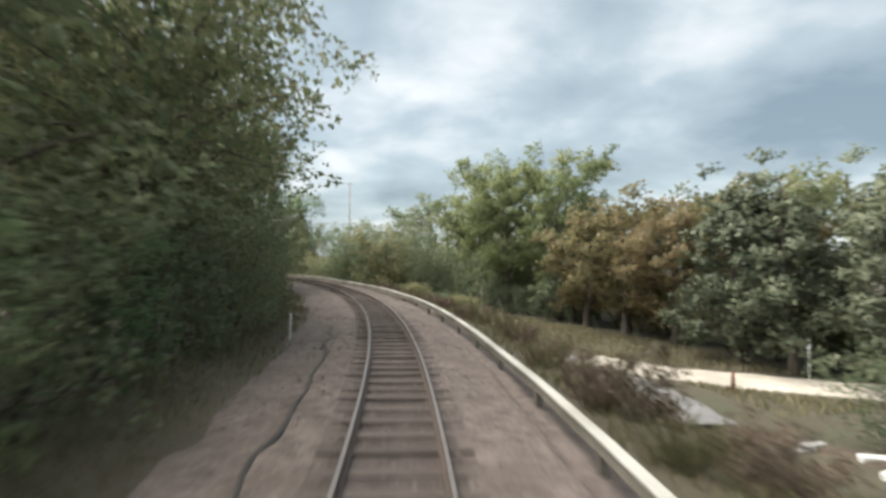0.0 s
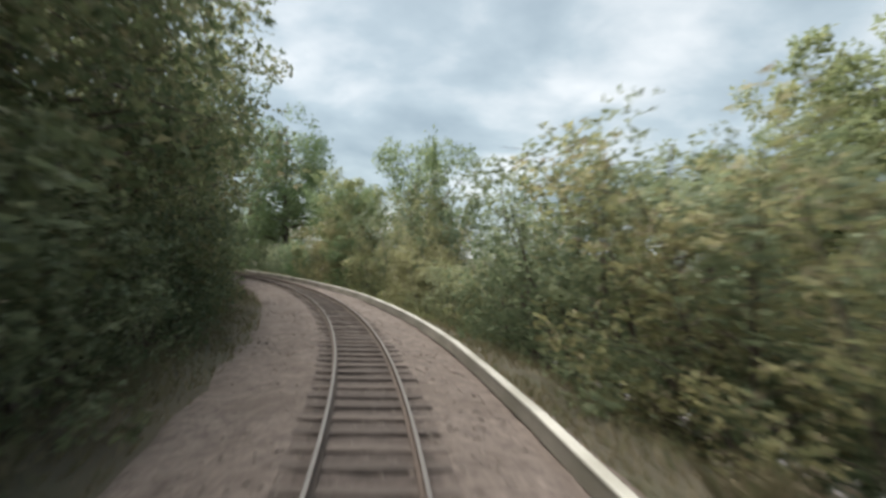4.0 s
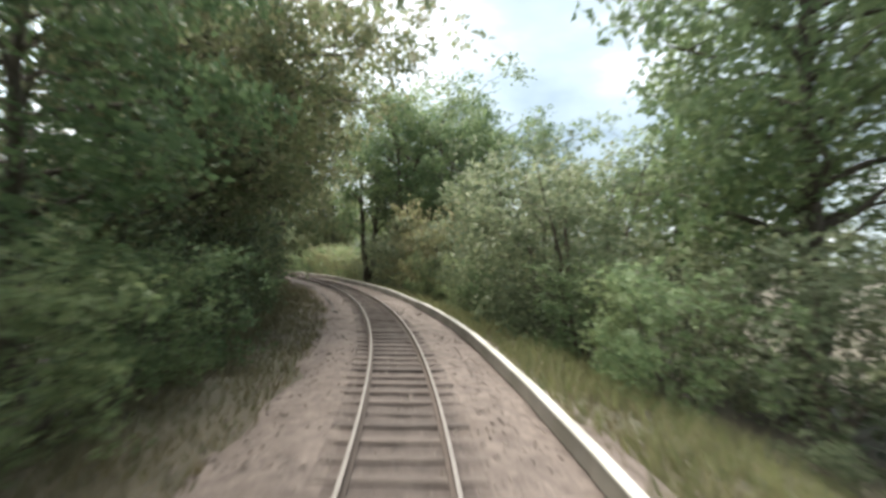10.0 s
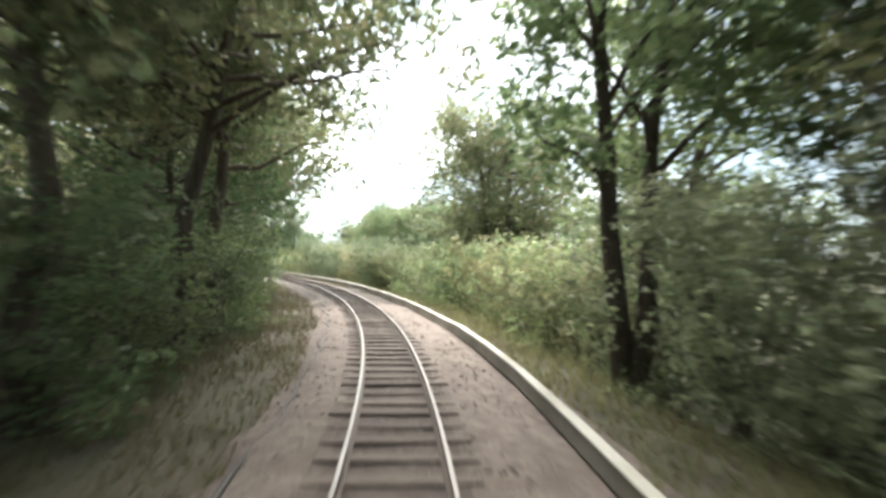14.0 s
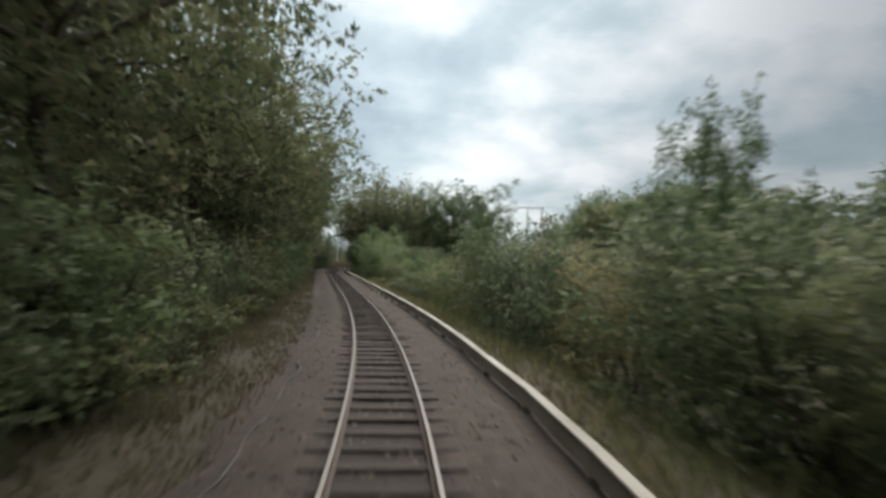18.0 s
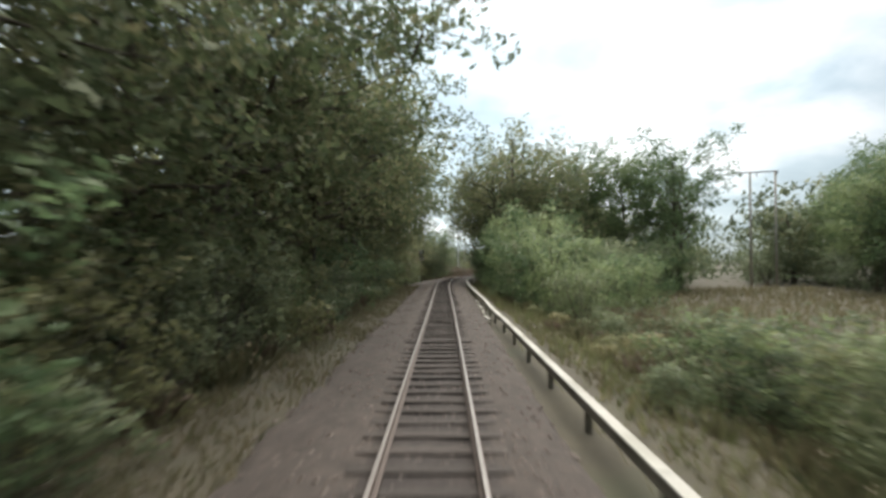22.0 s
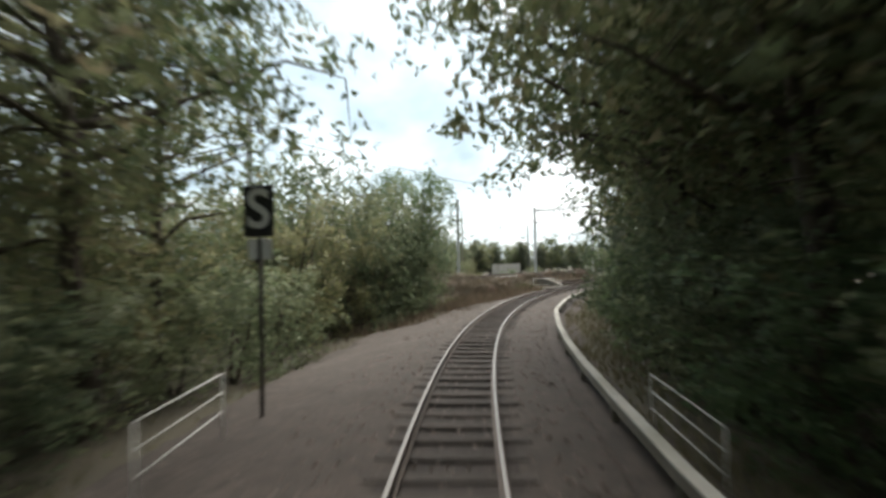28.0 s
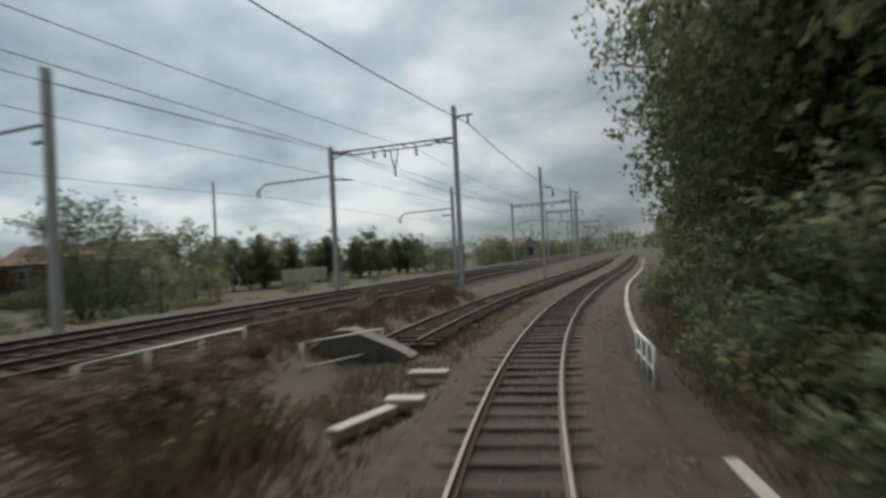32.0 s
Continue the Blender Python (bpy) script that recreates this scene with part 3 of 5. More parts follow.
# ---- concrete cable trough beside the track ----


def trough_lat(s):
    return float(np.interp(s, (-15, 0, 20, 60, 95, 145, 185, 200, 225, 280, 311, 319, 328, 340, 400), (2.27, 2.27, 2.27, 2.2, 2.06, 2.2, 2.24, 2.2, 2.16, 2.2, 2.14, 2.18, 2.0, 1.7, 1.6)))


def build_trough(s0, s1, z_at, label):
    trough = thing("cable_trough", (0, 0, 0), label, "cable trough")
    rng = random.Random(int(s0 * 3) + 4)
    nodes, s, side, rise = [], s0, 0.0, 0.0
    while s < s1 + 0.1:
        nodes.append((s, trough_lat(s) + side, z_at(s) + rise))
        if rng.random() < 0.4:
            side, rise = rng.uniform(-0.035, 0.035), rng.uniform(-0.025, 0.02)
        s += 3.0
    for (sa, la, za), (sb, lb, zb) in zip(nodes, nodes[1:]):
        a, b = Vector((*map(float, on_line(sa, la)), za)), Vector((*map(float, on_line(sb, lb)), zb))
        d = b - a
        m = Matrix.Translation((a + b) / 2) @ d.to_track_quat("Y", "Z").to_matrix().to_4x4()
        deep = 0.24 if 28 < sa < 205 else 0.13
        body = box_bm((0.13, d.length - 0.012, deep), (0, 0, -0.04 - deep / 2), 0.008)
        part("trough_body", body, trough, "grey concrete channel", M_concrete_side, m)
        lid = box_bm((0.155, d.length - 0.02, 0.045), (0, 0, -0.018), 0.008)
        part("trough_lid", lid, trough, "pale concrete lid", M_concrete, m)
        g = min(land_at(a.x, a.y), a.z - 0.4) - 0.1
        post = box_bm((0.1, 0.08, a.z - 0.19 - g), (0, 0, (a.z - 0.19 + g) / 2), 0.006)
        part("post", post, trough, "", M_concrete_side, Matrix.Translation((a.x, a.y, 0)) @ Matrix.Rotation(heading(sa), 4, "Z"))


build_trough(-17.5, 311, lambda s: float(np.interp(s, (0, 285, 300, 311), (0.07, 0.07, 0.0, -0.2))), "pale concrete cable trough on short posts beside the track")
build_trough(317.5, 400, lambda s: -0.14, "pale concrete cable trough along the curve past the culvert")


def trackside_cable(s0, s1, label):
    """A cable half sunk in the gravel, kinked at every metre or so."""
    rng = random.Random(int(s0))
    pts, s = [], s0
    while s < s1:
        lat = float(np.interp(s, (5, 20, 116, 124, 133, 140, 150, 163, 172, 182, 191), (-1.48, -1.66, -1.5, -1.56, -1.54, -1.58, -1.45, -1.28, -1.58, -1.66, -1.58))) + rng.uniform(-0.1, 0.1)
        x, y = on_line(s, lat)
        pts.append(Vector((float(x), float(y), float(bed_z(s, lat)) + rng.uniform(-0.012, 0.03))))
        s += rng.uniform(0.4, 1.1)
    ob = new("trackside_cable", bars_mesh("trackside_cable", [(pts, [rng.uniform(0.02, 0.042) for _ in pts])], M_cable, 5))
    tagged(ob, label, "cable")


trackside_cable(4, 20.5, "black cable sagging along the foot of the ballast")
trackside_cable(116, 166, "long black cable lying along the ballast edge")
trackside_cable(170, 191, "kinked black cable lying in the ballast")

# ---- plants ----


def sprigs(rng, centres, sizes, count, leaf, droop=0.0, flat=0.75, soft=0.8):
    """Small sprigs of three leaves each, gathered in clumps round the centres. Returns vertices, triangles and rounded normals."""
    w = np.asarray(sizes, float) ** 2
    C = np.asarray(centres, float)
    pick = np.repeat(rng.choice(len(C), count, p=w / w.sum()), 3)
    d = rng.normal(size=(count, 3))
    d /= np.linalg.norm(d, axis=1, keepdims=True)
    d[:, 2] *= flat
    p = C[pick[::3]] + d * (np.asarray(sizes)[pick[::3]] * rng.random(count) ** 0.45)[:, None]
    p = np.repeat(p, 3, axis=0)
    n = len(p)
    L = (leaf * rng.uniform(0.7, 1.35, n))[:, None]
    a = rng.normal(size=(n, 3))
    a[:, 2] = a[:, 2] * 0.7 - droop
    a /= np.linalg.norm(a, axis=1, keepdims=True)
    b = np.cross(a, rng.normal(size=(n, 3)))
    b /= np.linalg.norm(b, axis=1, keepdims=True)
    p = p + a * L * 0.35
    T = np.stack([p - a * L * 0.3 - b * L * 0.2, p + a * L * 0.2 + b * L * 0.36, p + a * L * 0.8 - b * L * 0.12], 1)
    # turned outwards from the clump and from the middle of the whole plant
    out = p - C[pick]
    out /= np.linalg.norm(out, axis=1, keepdims=True) + 1e-6
    mid = C.mean(0)
    if np.ptp(C[:, 0]) < 40:
        far = p - mid
        far /= np.linalg.norm(far, axis=1, keepdims=True) + 1e-6
        out = out * 0.6 + far * 0.6
    face = np.cross(T[:, 1] - T[:, 0], T[:, 2] - T[:, 0])
    face /= np.linalg.norm(face, axis=1, keepdims=True) + 1e-9
    back = (face * out).sum(1) < 0
    T[back] = T[back][:, ::-1]
    face[back] *= -1
    N = out * soft + face * (1.15 - soft) + np.array((0, 0, 0.12))
    N /= np.linalg.norm(N, axis=1, keepdims=True) + 1e-9
    V = T.reshape(-1, 3)
    V[:, 2] = np.maximum(V[:, 2], 0.03)
    return V, np.arange(3 * n).reshape(-1, 3), np.repeat(N, 3, axis=0)


def leaf_mesh(name, V, F, N, material):
    me = mesh_of(name, V.tolist(), F.tolist(), material, True)
    me.normals_split_custom_set_from_vertices(N.tolist())
    return me


def leaf_part(name, V, F, N, material, parent, label=""):
    return part(name, leaf_mesh(name, V, F, N, material), parent, label)


def wood_mesh(*sets):
    """Trunk, limbs and twigs grown together in one mesh, each with its own roundness."""
    V, Fc = [], []
    for bars, sides in sets:
        for pts, r in bars:
            v, f = tube(pts, r, sides)
            Fc += [tuple(i + len(V) for i in q) for q in f[:-2]]
            V += v
    return mesh_of("trunk", V, Fc, M_bark, True)


def broadleaf(name, seed, height, radius, base, leaves, leaf, material, label, category="tree", limbs=16, shape="round", stems=1, trunk=0.03, clump=1.0, droop=0.0, flat=0.75):
    """A tree or bush of nominal size, standing at the origin: trunk, branches, crown."""
    rng, R = np.random.default_rng(seed), random.Random(seed)
    tree = thing(name, (0, 0, 0), label, category)
    r0 = max(height * trunk / math.sqrt(stems), 0.02)
    bars_t, bars_b, twigs, centres, sizes = [], [], [], [], []
    tops = []
    for k in range(stems):
        spread = 0.33 if stems > 2 else 0.13
        lean = Vector((R.gauss(0, 0.07), R.gauss(0, 0.07), 1)) if stems == 1 else Vector((math.cos(6.28 * k / stems) * spread, math.sin(6.28 * k / stems) * spread, 1))
        pts, p = [Vector((R.gauss(0, 0.05), R.gauss(0, 0.05), -0.25))], None
        n = 7
        for i in range(1, n + 1):
            z = height * 0.88 * i / n
            q = Vector((lean.x * z, lean.y * z, z)) + Vector((R.gauss(0, 0.011), R.gauss(0, 0.011), 0)) * height
            pts.append(q)
        bars_t.append((pts, [r0 * 1.35] + [r0 * (1 - 0.8 * i / n) for i in range(1, n + 1)]))
        tops.append(pts)
    for k in range(limbs):
        pts = tops[k % stems]
        f = (k + 0.5) / limbs
        z0 = base * height + (0.9 - base) * height * f * 0.86
        i = min(int(z0 / (height * 0.88) * 7), 6)
        p0 = pts[i].lerp(pts[i + 1], z0 / (height * 0.88) * 7 - i)
        g = (z0 / height - base) / max(1 - base, 0.1)
        if shape == "round":
            reach = radius * math.sqrt(max(0.12, 1 - (1.75 * g - 0.62) ** 2))
        elif shape == "cone":
            reach = radius * (1.05 - 0.95 * g)
        elif shape == "tall":
            reach = radius * (0.55 + 0.6 * math.sin(min(1, g * 1.1) * 2.6))
        else:
            reach = radius * (1.0 - 0.35 * g)
        t = k * 2.4 + R.uniform(-0.5, 0.5)
        rise = {"round": 0.42, "cone": -0.08, "tall": 0.95, "bush": 0.5}[shape] * R.uniform(0.6, 1.4)
        reach *= R.uniform(0.8, 1.12) * (0.58 + 0.42 * min(1, g * 2.4) if shape == "round" and base < 0.2 else 1)
        out = Vector((math.cos(t), math.sin(t), 0))
        line = [p0]
        for j in range(1, 5):
            u = j / 4
            line.append(p0 + out * reach * u + Vector((R.gauss(0, 0.05), R.gauss(0, 0.05), R.gauss(0, 0.04))) * reach + Vector((0, 0, rise * reach * u * (1.25 - 0.45 * u))))
        rb = r0 * (0.38 - 0.22 * f)
        bars_b.append((line, [rb, rb * 0.75, rb * 0.55, rb * 0.35, rb * 0.12]))
        size = clump * (0.2 + 0.05 * R.random()) * radius
        for u, m in ((0.45, 0.8), (0.75, 1.0), (1.0, 0.85)):
            q = line[0].lerp(line[-1], u) if u < 1 else line[-1]
            for _ in range(2):
                centres.append(q + Vector((R.gauss(0, 0.5), R.gauss(0, 0.5), R.gauss(0.1, 0.45))) * size)
                sizes.append(size * m * R.uniform(0.65, 1.2))
            if stems < 3 and k % 2:
                twigs.append(([q, centres[-1]], [rb * 0.3, rb * 0.06]))
    for pts in tops:
        for z in (0.86, 0.97):
            centres.append(pts[-1] * z / 0.88 + Vector((R.gauss(0, 0.05), R.gauss(0, 0.05), 0)) * height)
            sizes.append(clump * radius * 0.24)
    if stems > 2:
        for k in range(12):
            a, far = R.uniform(0, 6.28), radius * R.uniform(0.3, 0.8)
            centres.append(Vector((math.cos(a) * far, math.sin(a) * far, height * R.uniform(0.05, 0.3))))
            sizes.append(clump * radius * R.uniform(0.15, 0.22))
    part("trunk" if stems < 3 else "stem", wood_mesh((bars_t, 6 if stems < 3 else 4), (bars_b, 4 if stems < 3 else 3), (twigs, 3)), tree)
    V, F, N = sprigs(rng, [tuple(c) for c in centres], sizes, int(leaves * (1.32 if stems > 2 else 1.5)), leaf * 0.8, droop, flat)
    leaf_part("crown", V, F, N, material, tree)
    tree["tall"] = height
    tree["spread"] = radius * 1.12
    tree["used"] = 0
    return tree


def tussock(name, seed, radius, height, blades, material, label, category):
    """Tall weeds or grass springing from one root."""
    rng = np.random.default_rng(seed)
    plant = thing(name, (0, 0, 0), label, category)
    t, r = rng.uniform(0, 6.28, blades), radius * np.sqrt(rng.random(blades)) * 0.6
    root = np.stack([np.cos(t) * r, np.sin(t) * r, np.zeros(blades) - 0.03], 1)
    d = np.stack([np.cos(t + rng.normal(0, 0.8, blades)) * rng.uniform(0.1, 0.6, blades), np.sin(t + rng.normal(0, 0.8, blades)) * rng.uniform(0.1, 0.6, blades), np.ones(blades)], 1)
    L = height * rng.uniform(0.45, 1.1, blades)[:, None]
    side = np.stack([-np.sin(t), np.cos(t), np.zeros(blades)], 1) * 0.022
    tip = root + d * L
    tip[:, 2] -= 0.18 * L[:, 0]
    midp = root + d * L * 0.55
    V = np.stack([root - side, root + side, midp + side * 0.8, tip, midp - side * 0.8], 1).reshape(-1, 3)
    F = [(5 * i, 5 * i + 1, 5 * i + 2, 5 * i + 3, 5 * i + 4) for i in range(blades)]
    part("stalks", mesh_of("stalks", V.tolist(), F, material), plant)
    h = rng.random(int(blades * 0.8))
    k = rng.integers(0, blades, len(h))
    V, F, N = sprigs(rng, (root[k] + (tip[k] - root[k]) * (0.3 + 0.7 * h)[:, None]).tolist(), np.full(len(h), 0.07), int(blades * 1.2), 0.07)
    leaf_part("leaves", V, F, N, material, plant)
    plant["tall"] = height
    plant["spread"] = radius * 0.6
    plant["used"] = 0
    return plant


KINDS = {
    "oak": [broadleaf("oak_tree", 11 + k, 12.5, 4.6, 0.1, 2000, 0.28, L_oak, "tall broad oak with dark brownish green leaves beside the railway", limbs=28, clump=1.1, trunk=0.022) for k in range(3)],
    "over": [broadleaf("oak_tree", 21 + k, 12.5, 5.2, 0.4, 2000, 0.272, L_oak, "oak with long limbs reaching out over the railway", limbs=26, clump=1.0, trunk=0.022) for k in range(2)],
    "back": [broadleaf("oak_tree", 26 + k, 12.5, 4.8, 0.1, 1500, 0.38, L_oak, "broad dark oak standing back from the railway", limbs=18) for k in range(2)],
    "wood": [broadleaf("oak_tree", 31 + k, 13.0, 4.0, 0.3, 1500, 0.33, L_oak, "oak with bare lower trunk and an open dark crown", limbs=22, clump=1.0, trunk=0.02) for k in range(2)],
    "ash": [broadleaf("ash_tree", 41 + k, 14.0, 4.3, 0.2, 3600, 0.265, L_ash, "tall green ash tree with a full rounded crown", limbs=32, clump=1.2, trunk=0.018) for k in range(2)],
    "thin": [broadleaf("slender_tree", 51 + k, 13.0, 3.4, 0.3, 2900, 0.23, L_ash, "slender light-leaved tree with forked limbs showing through", limbs=28, shape="tall", stems=2, trunk=0.024, clump=1.15) for k in range(2)],
    "birch": [broadleaf("birch_tree", 61 + k, 13.0, 2.9, 0.16, 2100, 0.3, L_birch, "light yellow-green birch with an upright crown", limbs=26, shape="tall", trunk=0.013, clump=1.2) for k in range(2)],
    "autumn": [broadleaf("oak_tree", 71 + k, 10.0, 3.9, 0.12, 1900, 0.34, L_autumn, "oak turning brown for autumn", limbs=20) for k in range(2)],
    "pine": [broadleaf("pine_tree", 81 + k, 12.0, 3.4, 0.12, 1600, 0.36, L_pine, "dark green pine with layered branches", limbs=26, shape="cone", trunk=0.02, clump=0.9, droop=0.2) for k in range(2)],
    "fir": [broadleaf("fir_tree", 85, 12.0, 3.6, 0.06, 2600, 0.24, L_pine, "dark fir with flat layered branches", limbs=60, shape="cone", trunk=0.018, clump=0.62, flat=0.35)],
    "shrub": [broadleaf("shrub", 91 + k, 4.0, 2.0, 0.02, 1020, 0.172, L_dark, "dark green hedgerow shrub", "shrub", 16, "bush", 4, 0.03, 1.35) for k in range(3)],
    "yellow": [broadleaf("hazel_bush", 101 + k, 4.0, 1.9, 0.02, 1020, 0.172, L_yellow, "yellowing green hedgerow shrub", "shrub", 16, "bush", 4, 0.03, 1.35) for k in range(3)],
    "green": [broadleaf("willow_bush", 111 + k, 3.6, 1.8, 0.02, 1020, 0.162, L_green, "fresh green young shrub", "shrub", 16, "bush", 4, 0.03, 1.35) for k in range(2)],
    "shrub_tall": [broadleaf("shrub", 151 + k, 6.5, 2.7, 0.02, 1650, 0.188, L_dark, "tall dark green hedgerow shrub", "shrub", 24, "bush", 4, 0.025, 1.15) for k in range(2)],
    "yellow_tall": [broadleaf("hazel_bush", 156, 6.5, 2.6, 0.02, 1650, 0.188, L_yellow, "tall yellowing green hedgerow shrub", "shrub", 24, "bush", 4, 0.025, 1.15)],
    "green_tall": [broadleaf("willow_bush", 159, 6.5, 2.6, 0.02, 1650, 0.188, L_green, "tall fresh green young shrub", "shrub", 24, "bush", 4, 0.025, 1.15)],
    "dry": [broadleaf("dry_shrub", 121 + k, 1.8, 1.3, 0.0, 480, 0.16, L_dry, "dry reddish brown scrub", "shrub", 14, "bush", 5, 0.02, 1.5) for k in range(2)],
    "bramble": [broadleaf("bramble_bush", 131 + k, 1.5, 1.35, 0.0, 520, 0.17, L_yellow if k else L_dark, "low tangled bramble bush", "bush", 14, "bush", 5, 0.02, 1.5) for k in range(2)],
    "weed": [tussock("tall_weeds", 141 + k, 0.7, 1.0, 110, L_grass if k else L_dry, "dry tall weeds and grass on the bank", "weeds") for k in range(2)],
}
PLANT_RNG = random.Random(99)


def plant(kind, s, lat, tall, wide=1.0, at=None, turn=None):
    """Stand a plant by the track (or at a world x, y), tall metres high."""
    if kind in ("dry", "bramble", "weed") and tall > 2.0:
        kind = "yellow"
    if kind in ("shrub", "yellow", "green") and tall > 4.9 and abs(lat) < 9:
        kind += "_tall"
    protos = KINDS[kind]
    proto = protos[PLANT_RNG.randrange(len(protos))]
    if at is None and tall < 9 and abs(lat) < 12:
        lat = math.copysign(max(abs(lat), (2.75 if tall > 2 else 2.2) + proto["spread"] * wide * tall / proto["tall"]), lat)
    if at is None:
        p = spot(s, lat)
    else:
        p = Vector((at[0], at[1], land_at(*at)))
    k = tall / proto["tall"]
    tilt = Matrix.Rotation(PLANT_RNG.gauss(0, 0.04), 4, "X")
    m = Matrix.Translation(p - Vector((0, 0, 0.05))) @ Matrix.Rotation(PLANT_RNG.uniform(0, 6.28) if turn is None else turn, 4, "Z") @ tilt
    size = Vector((k * wide, k * wide, k))
    if not proto["used"]:
        proto["used"] = 1
        proto.matrix_basis = m @ Matrix.Diagonal((*size, 1))
        return proto
    old = proto.matrix_basis.to_scale()
    return copy_thing(proto, m @ Matrix.Diagonal((size.x / old.x, size.y / old.y, size.z / old.z, 1)))


def row(kinds, s0, s1, lat, spread, tall, gap, wide=1.0):
    """Plants of mixed kinds along a stretch of the line."""
    s = s0 + PLANT_RNG.uniform(0, gap * 0.5)
    while s < s1:
        h = PLANT_RNG.uniform(*tall)
        plant(kinds[PLANT_RNG.randrange(len(kinds))], s, lat + PLANT_RNG.uniform(-spread, spread), h, wide * PLANT_RNG.uniform(0.9, 1.15))
        s += gap * PLANT_RNG.uniform(0.75, 1.25)


# wood on the inside of the long bend
row(["oak", "oak", "oak"], -2, 62, -7.6, 0.7, (11, 14), 5.2)
# unseen oaks behind the start, added to shade the first trees
row(["oak"], -24, -3, -7.4, 0.4, (11, 13), 5.0)
row(["wood", "back"], 4, 66, -14.5, 2.0, (12, 15), 9.5, 1.15)
row(["shrub", "yellow"], 62, 160, -9.2, 0.8, (3.4, 4.6), 3.4, 1.25)
row(["wood", "back"], 150, 262, -14.5, 2.0, (12, 15), 9.5, 1.15)
for s in (41, 46, 51, 56):
    plant("oak", s, -6.3, 12.5, 0.95)
row(["oak", "over", "wood"], 62, 80, -7.3, 0.4, (11.5, 14.0), 5.0)
row(["over", "oak", "over"], 81, 101, -7.4, 0.4, (11.5, 13.5), 5.4)
plant("over", 84, -5.8, 11.5, 1.0)
for s in (91, 97):
    plant("over", s, -5.4, 12.5, 1.0)
row(["oak", "ash", "oak"], 103, 112, -7.4, 0.5, (10.5, 13.5), 5.0)
row(["over", "over", "oak"], 111, 133, -6.2, 0.3, (11.5, 13.5), 5.2, 1.05)
for s in (115, 122):
    plant("over", s, -5.2, 13.0, 1.0)
row(["oak", "over", "ash", "over"], 134, 165, -7.0, 0.4, (10.5, 13.0), 5.2, 1.0)
for s in (145, 150):
    plant("over", s, -4.9, 12.5, 1.0)
row(["oak", "over", "oak"], 166, 252, -7.2, 0.3, (11, 14), 5.8)
plant("over", 171, -6.4, 13.0, 1.32)
plant("over", 167.5, -6.6, 12.5, 1.35)
row(["oak"], 184, 214, -7.8, 0.4, (11.5, 13), 6.2, 0.95)
row(["shrub", "yellow"], 166, 262, -8.8, 0.6, (3.6, 4.8), 3.2, 1.25)
for s in (168, 179, 203, 231, 246):
    plant("over", s, -5.6, 11.5 + (s % 3) * 0.5, 0.95)
for s in (237, 242):
    plant("over", s, -5.4, 13.5, 1.0)
row(["shrub", "shrub", "green"], 3, 48, -5.0, 0.4, (2.6, 4.2), 2.5)
row(["shrub", "shrub", "yellow"], 48, 95, -5.4, 0.4, (2.6, 4.5), 2.6)
row(["green"], 95, 107, -4.4, 0.2, (2.1, 2.8), 2.0)
row(["shrub", "shrub", "green"], 107, 168, -5.3, 0.4, (2.6, 4.4), 2.5)
row(["shrub", "yellow", "shrub", "green"], 168, 262, -5.3, 0.4, (2.2, 3.8), 2.6)
row(["bramble", "weed"], 166, 262, -4.4, 0.2, (0.7, 1.3), 2.6)
row(["oak", "over", "oak"], 253, 271, -7.2, 0.3, (11.5, 13.5), 4.2)
plant("over", 275, -6.7, 12.0, 0.95)
plant("oak", 274, -8.6, 11.0, 0.85)
plant("oak", 277, -9.6, 9.5, 0.85)
plant("oak", 280.5, -10.5, 8.6, 0.8)
row(["oak", "back"], 255, 271, -9.6, 0.4, (10, 12), 4.2)
row(["shrub", "shrub", "shrub"], 262, 284, -6.2, 0.4, (2.2, 3.2), 2.4)
row(["back", "oak"], 252, 275, -12.0, 0.8, (10, 12), 4.0)
row(["shrub", "yellow"], 268, 284, -9.0, 0.5, (3.4, 4.4), 2.6)

# beyond the road at the start: birches, turning oaks, pines
for s, lat, h in ((52, 27.5, 17), (55, 29, 18.5), (58, 27, 18.5), (61, 29.5, 18), (64, 28, 16.5), (68, 28, 14)):
    plant("birch", s, lat, h, 1.0)
for s, lat, h in ((38, 25.5, 11.0), (42, 25, 12.5), (47, 26, 12.0), (36, 31, 13.0)):
    plant("autumn", s, lat, h, 1.05)
for s, lat, h in ((29, 25, 13.2), (32, 24.5, 12.8), (27, 28, 13.5), (33.5, 29, 12.8), (50, 27, 12.0), (24, 27, 12.5)):
    plant("pine", s, lat, h, 1.1)
row(["shrub", "shrub", "autumn", "dry"], 20, 66, 27.6, 1.0, (3.2, 5.5), 2.8, 1.2)
row(["back", "birch", "wood"], 16, 80, 36, 3, (12, 15), 6.5, 1.2)
row(["shrub", "autumn"], 66, 84, 20, 2.5, (5, 8), 3.4, 1.1)
plant("shrub", 17.5, 17.2, 3.4, 1.2)
plant("dry", 9.0, 3.9, 1.2, 0.6)
plant("dry", 6.5, 4.2, 0.9, 0.7)
row(["bramble", "weed"], 27, 43, 5.4, 0.6, (0.7, 1.15), 2.2)
row(["weed"], -4, 44, 4.4, 1.0, (0.55, 1.0), 1.1)
row(["weed", "weed", "dry"], 0, 42, 6.6, 1.0, (0.6, 1.1), 1.6)
row(["weed"], 0, 44, 8.4, 0.7, (0.4, 0.7), 1.8)

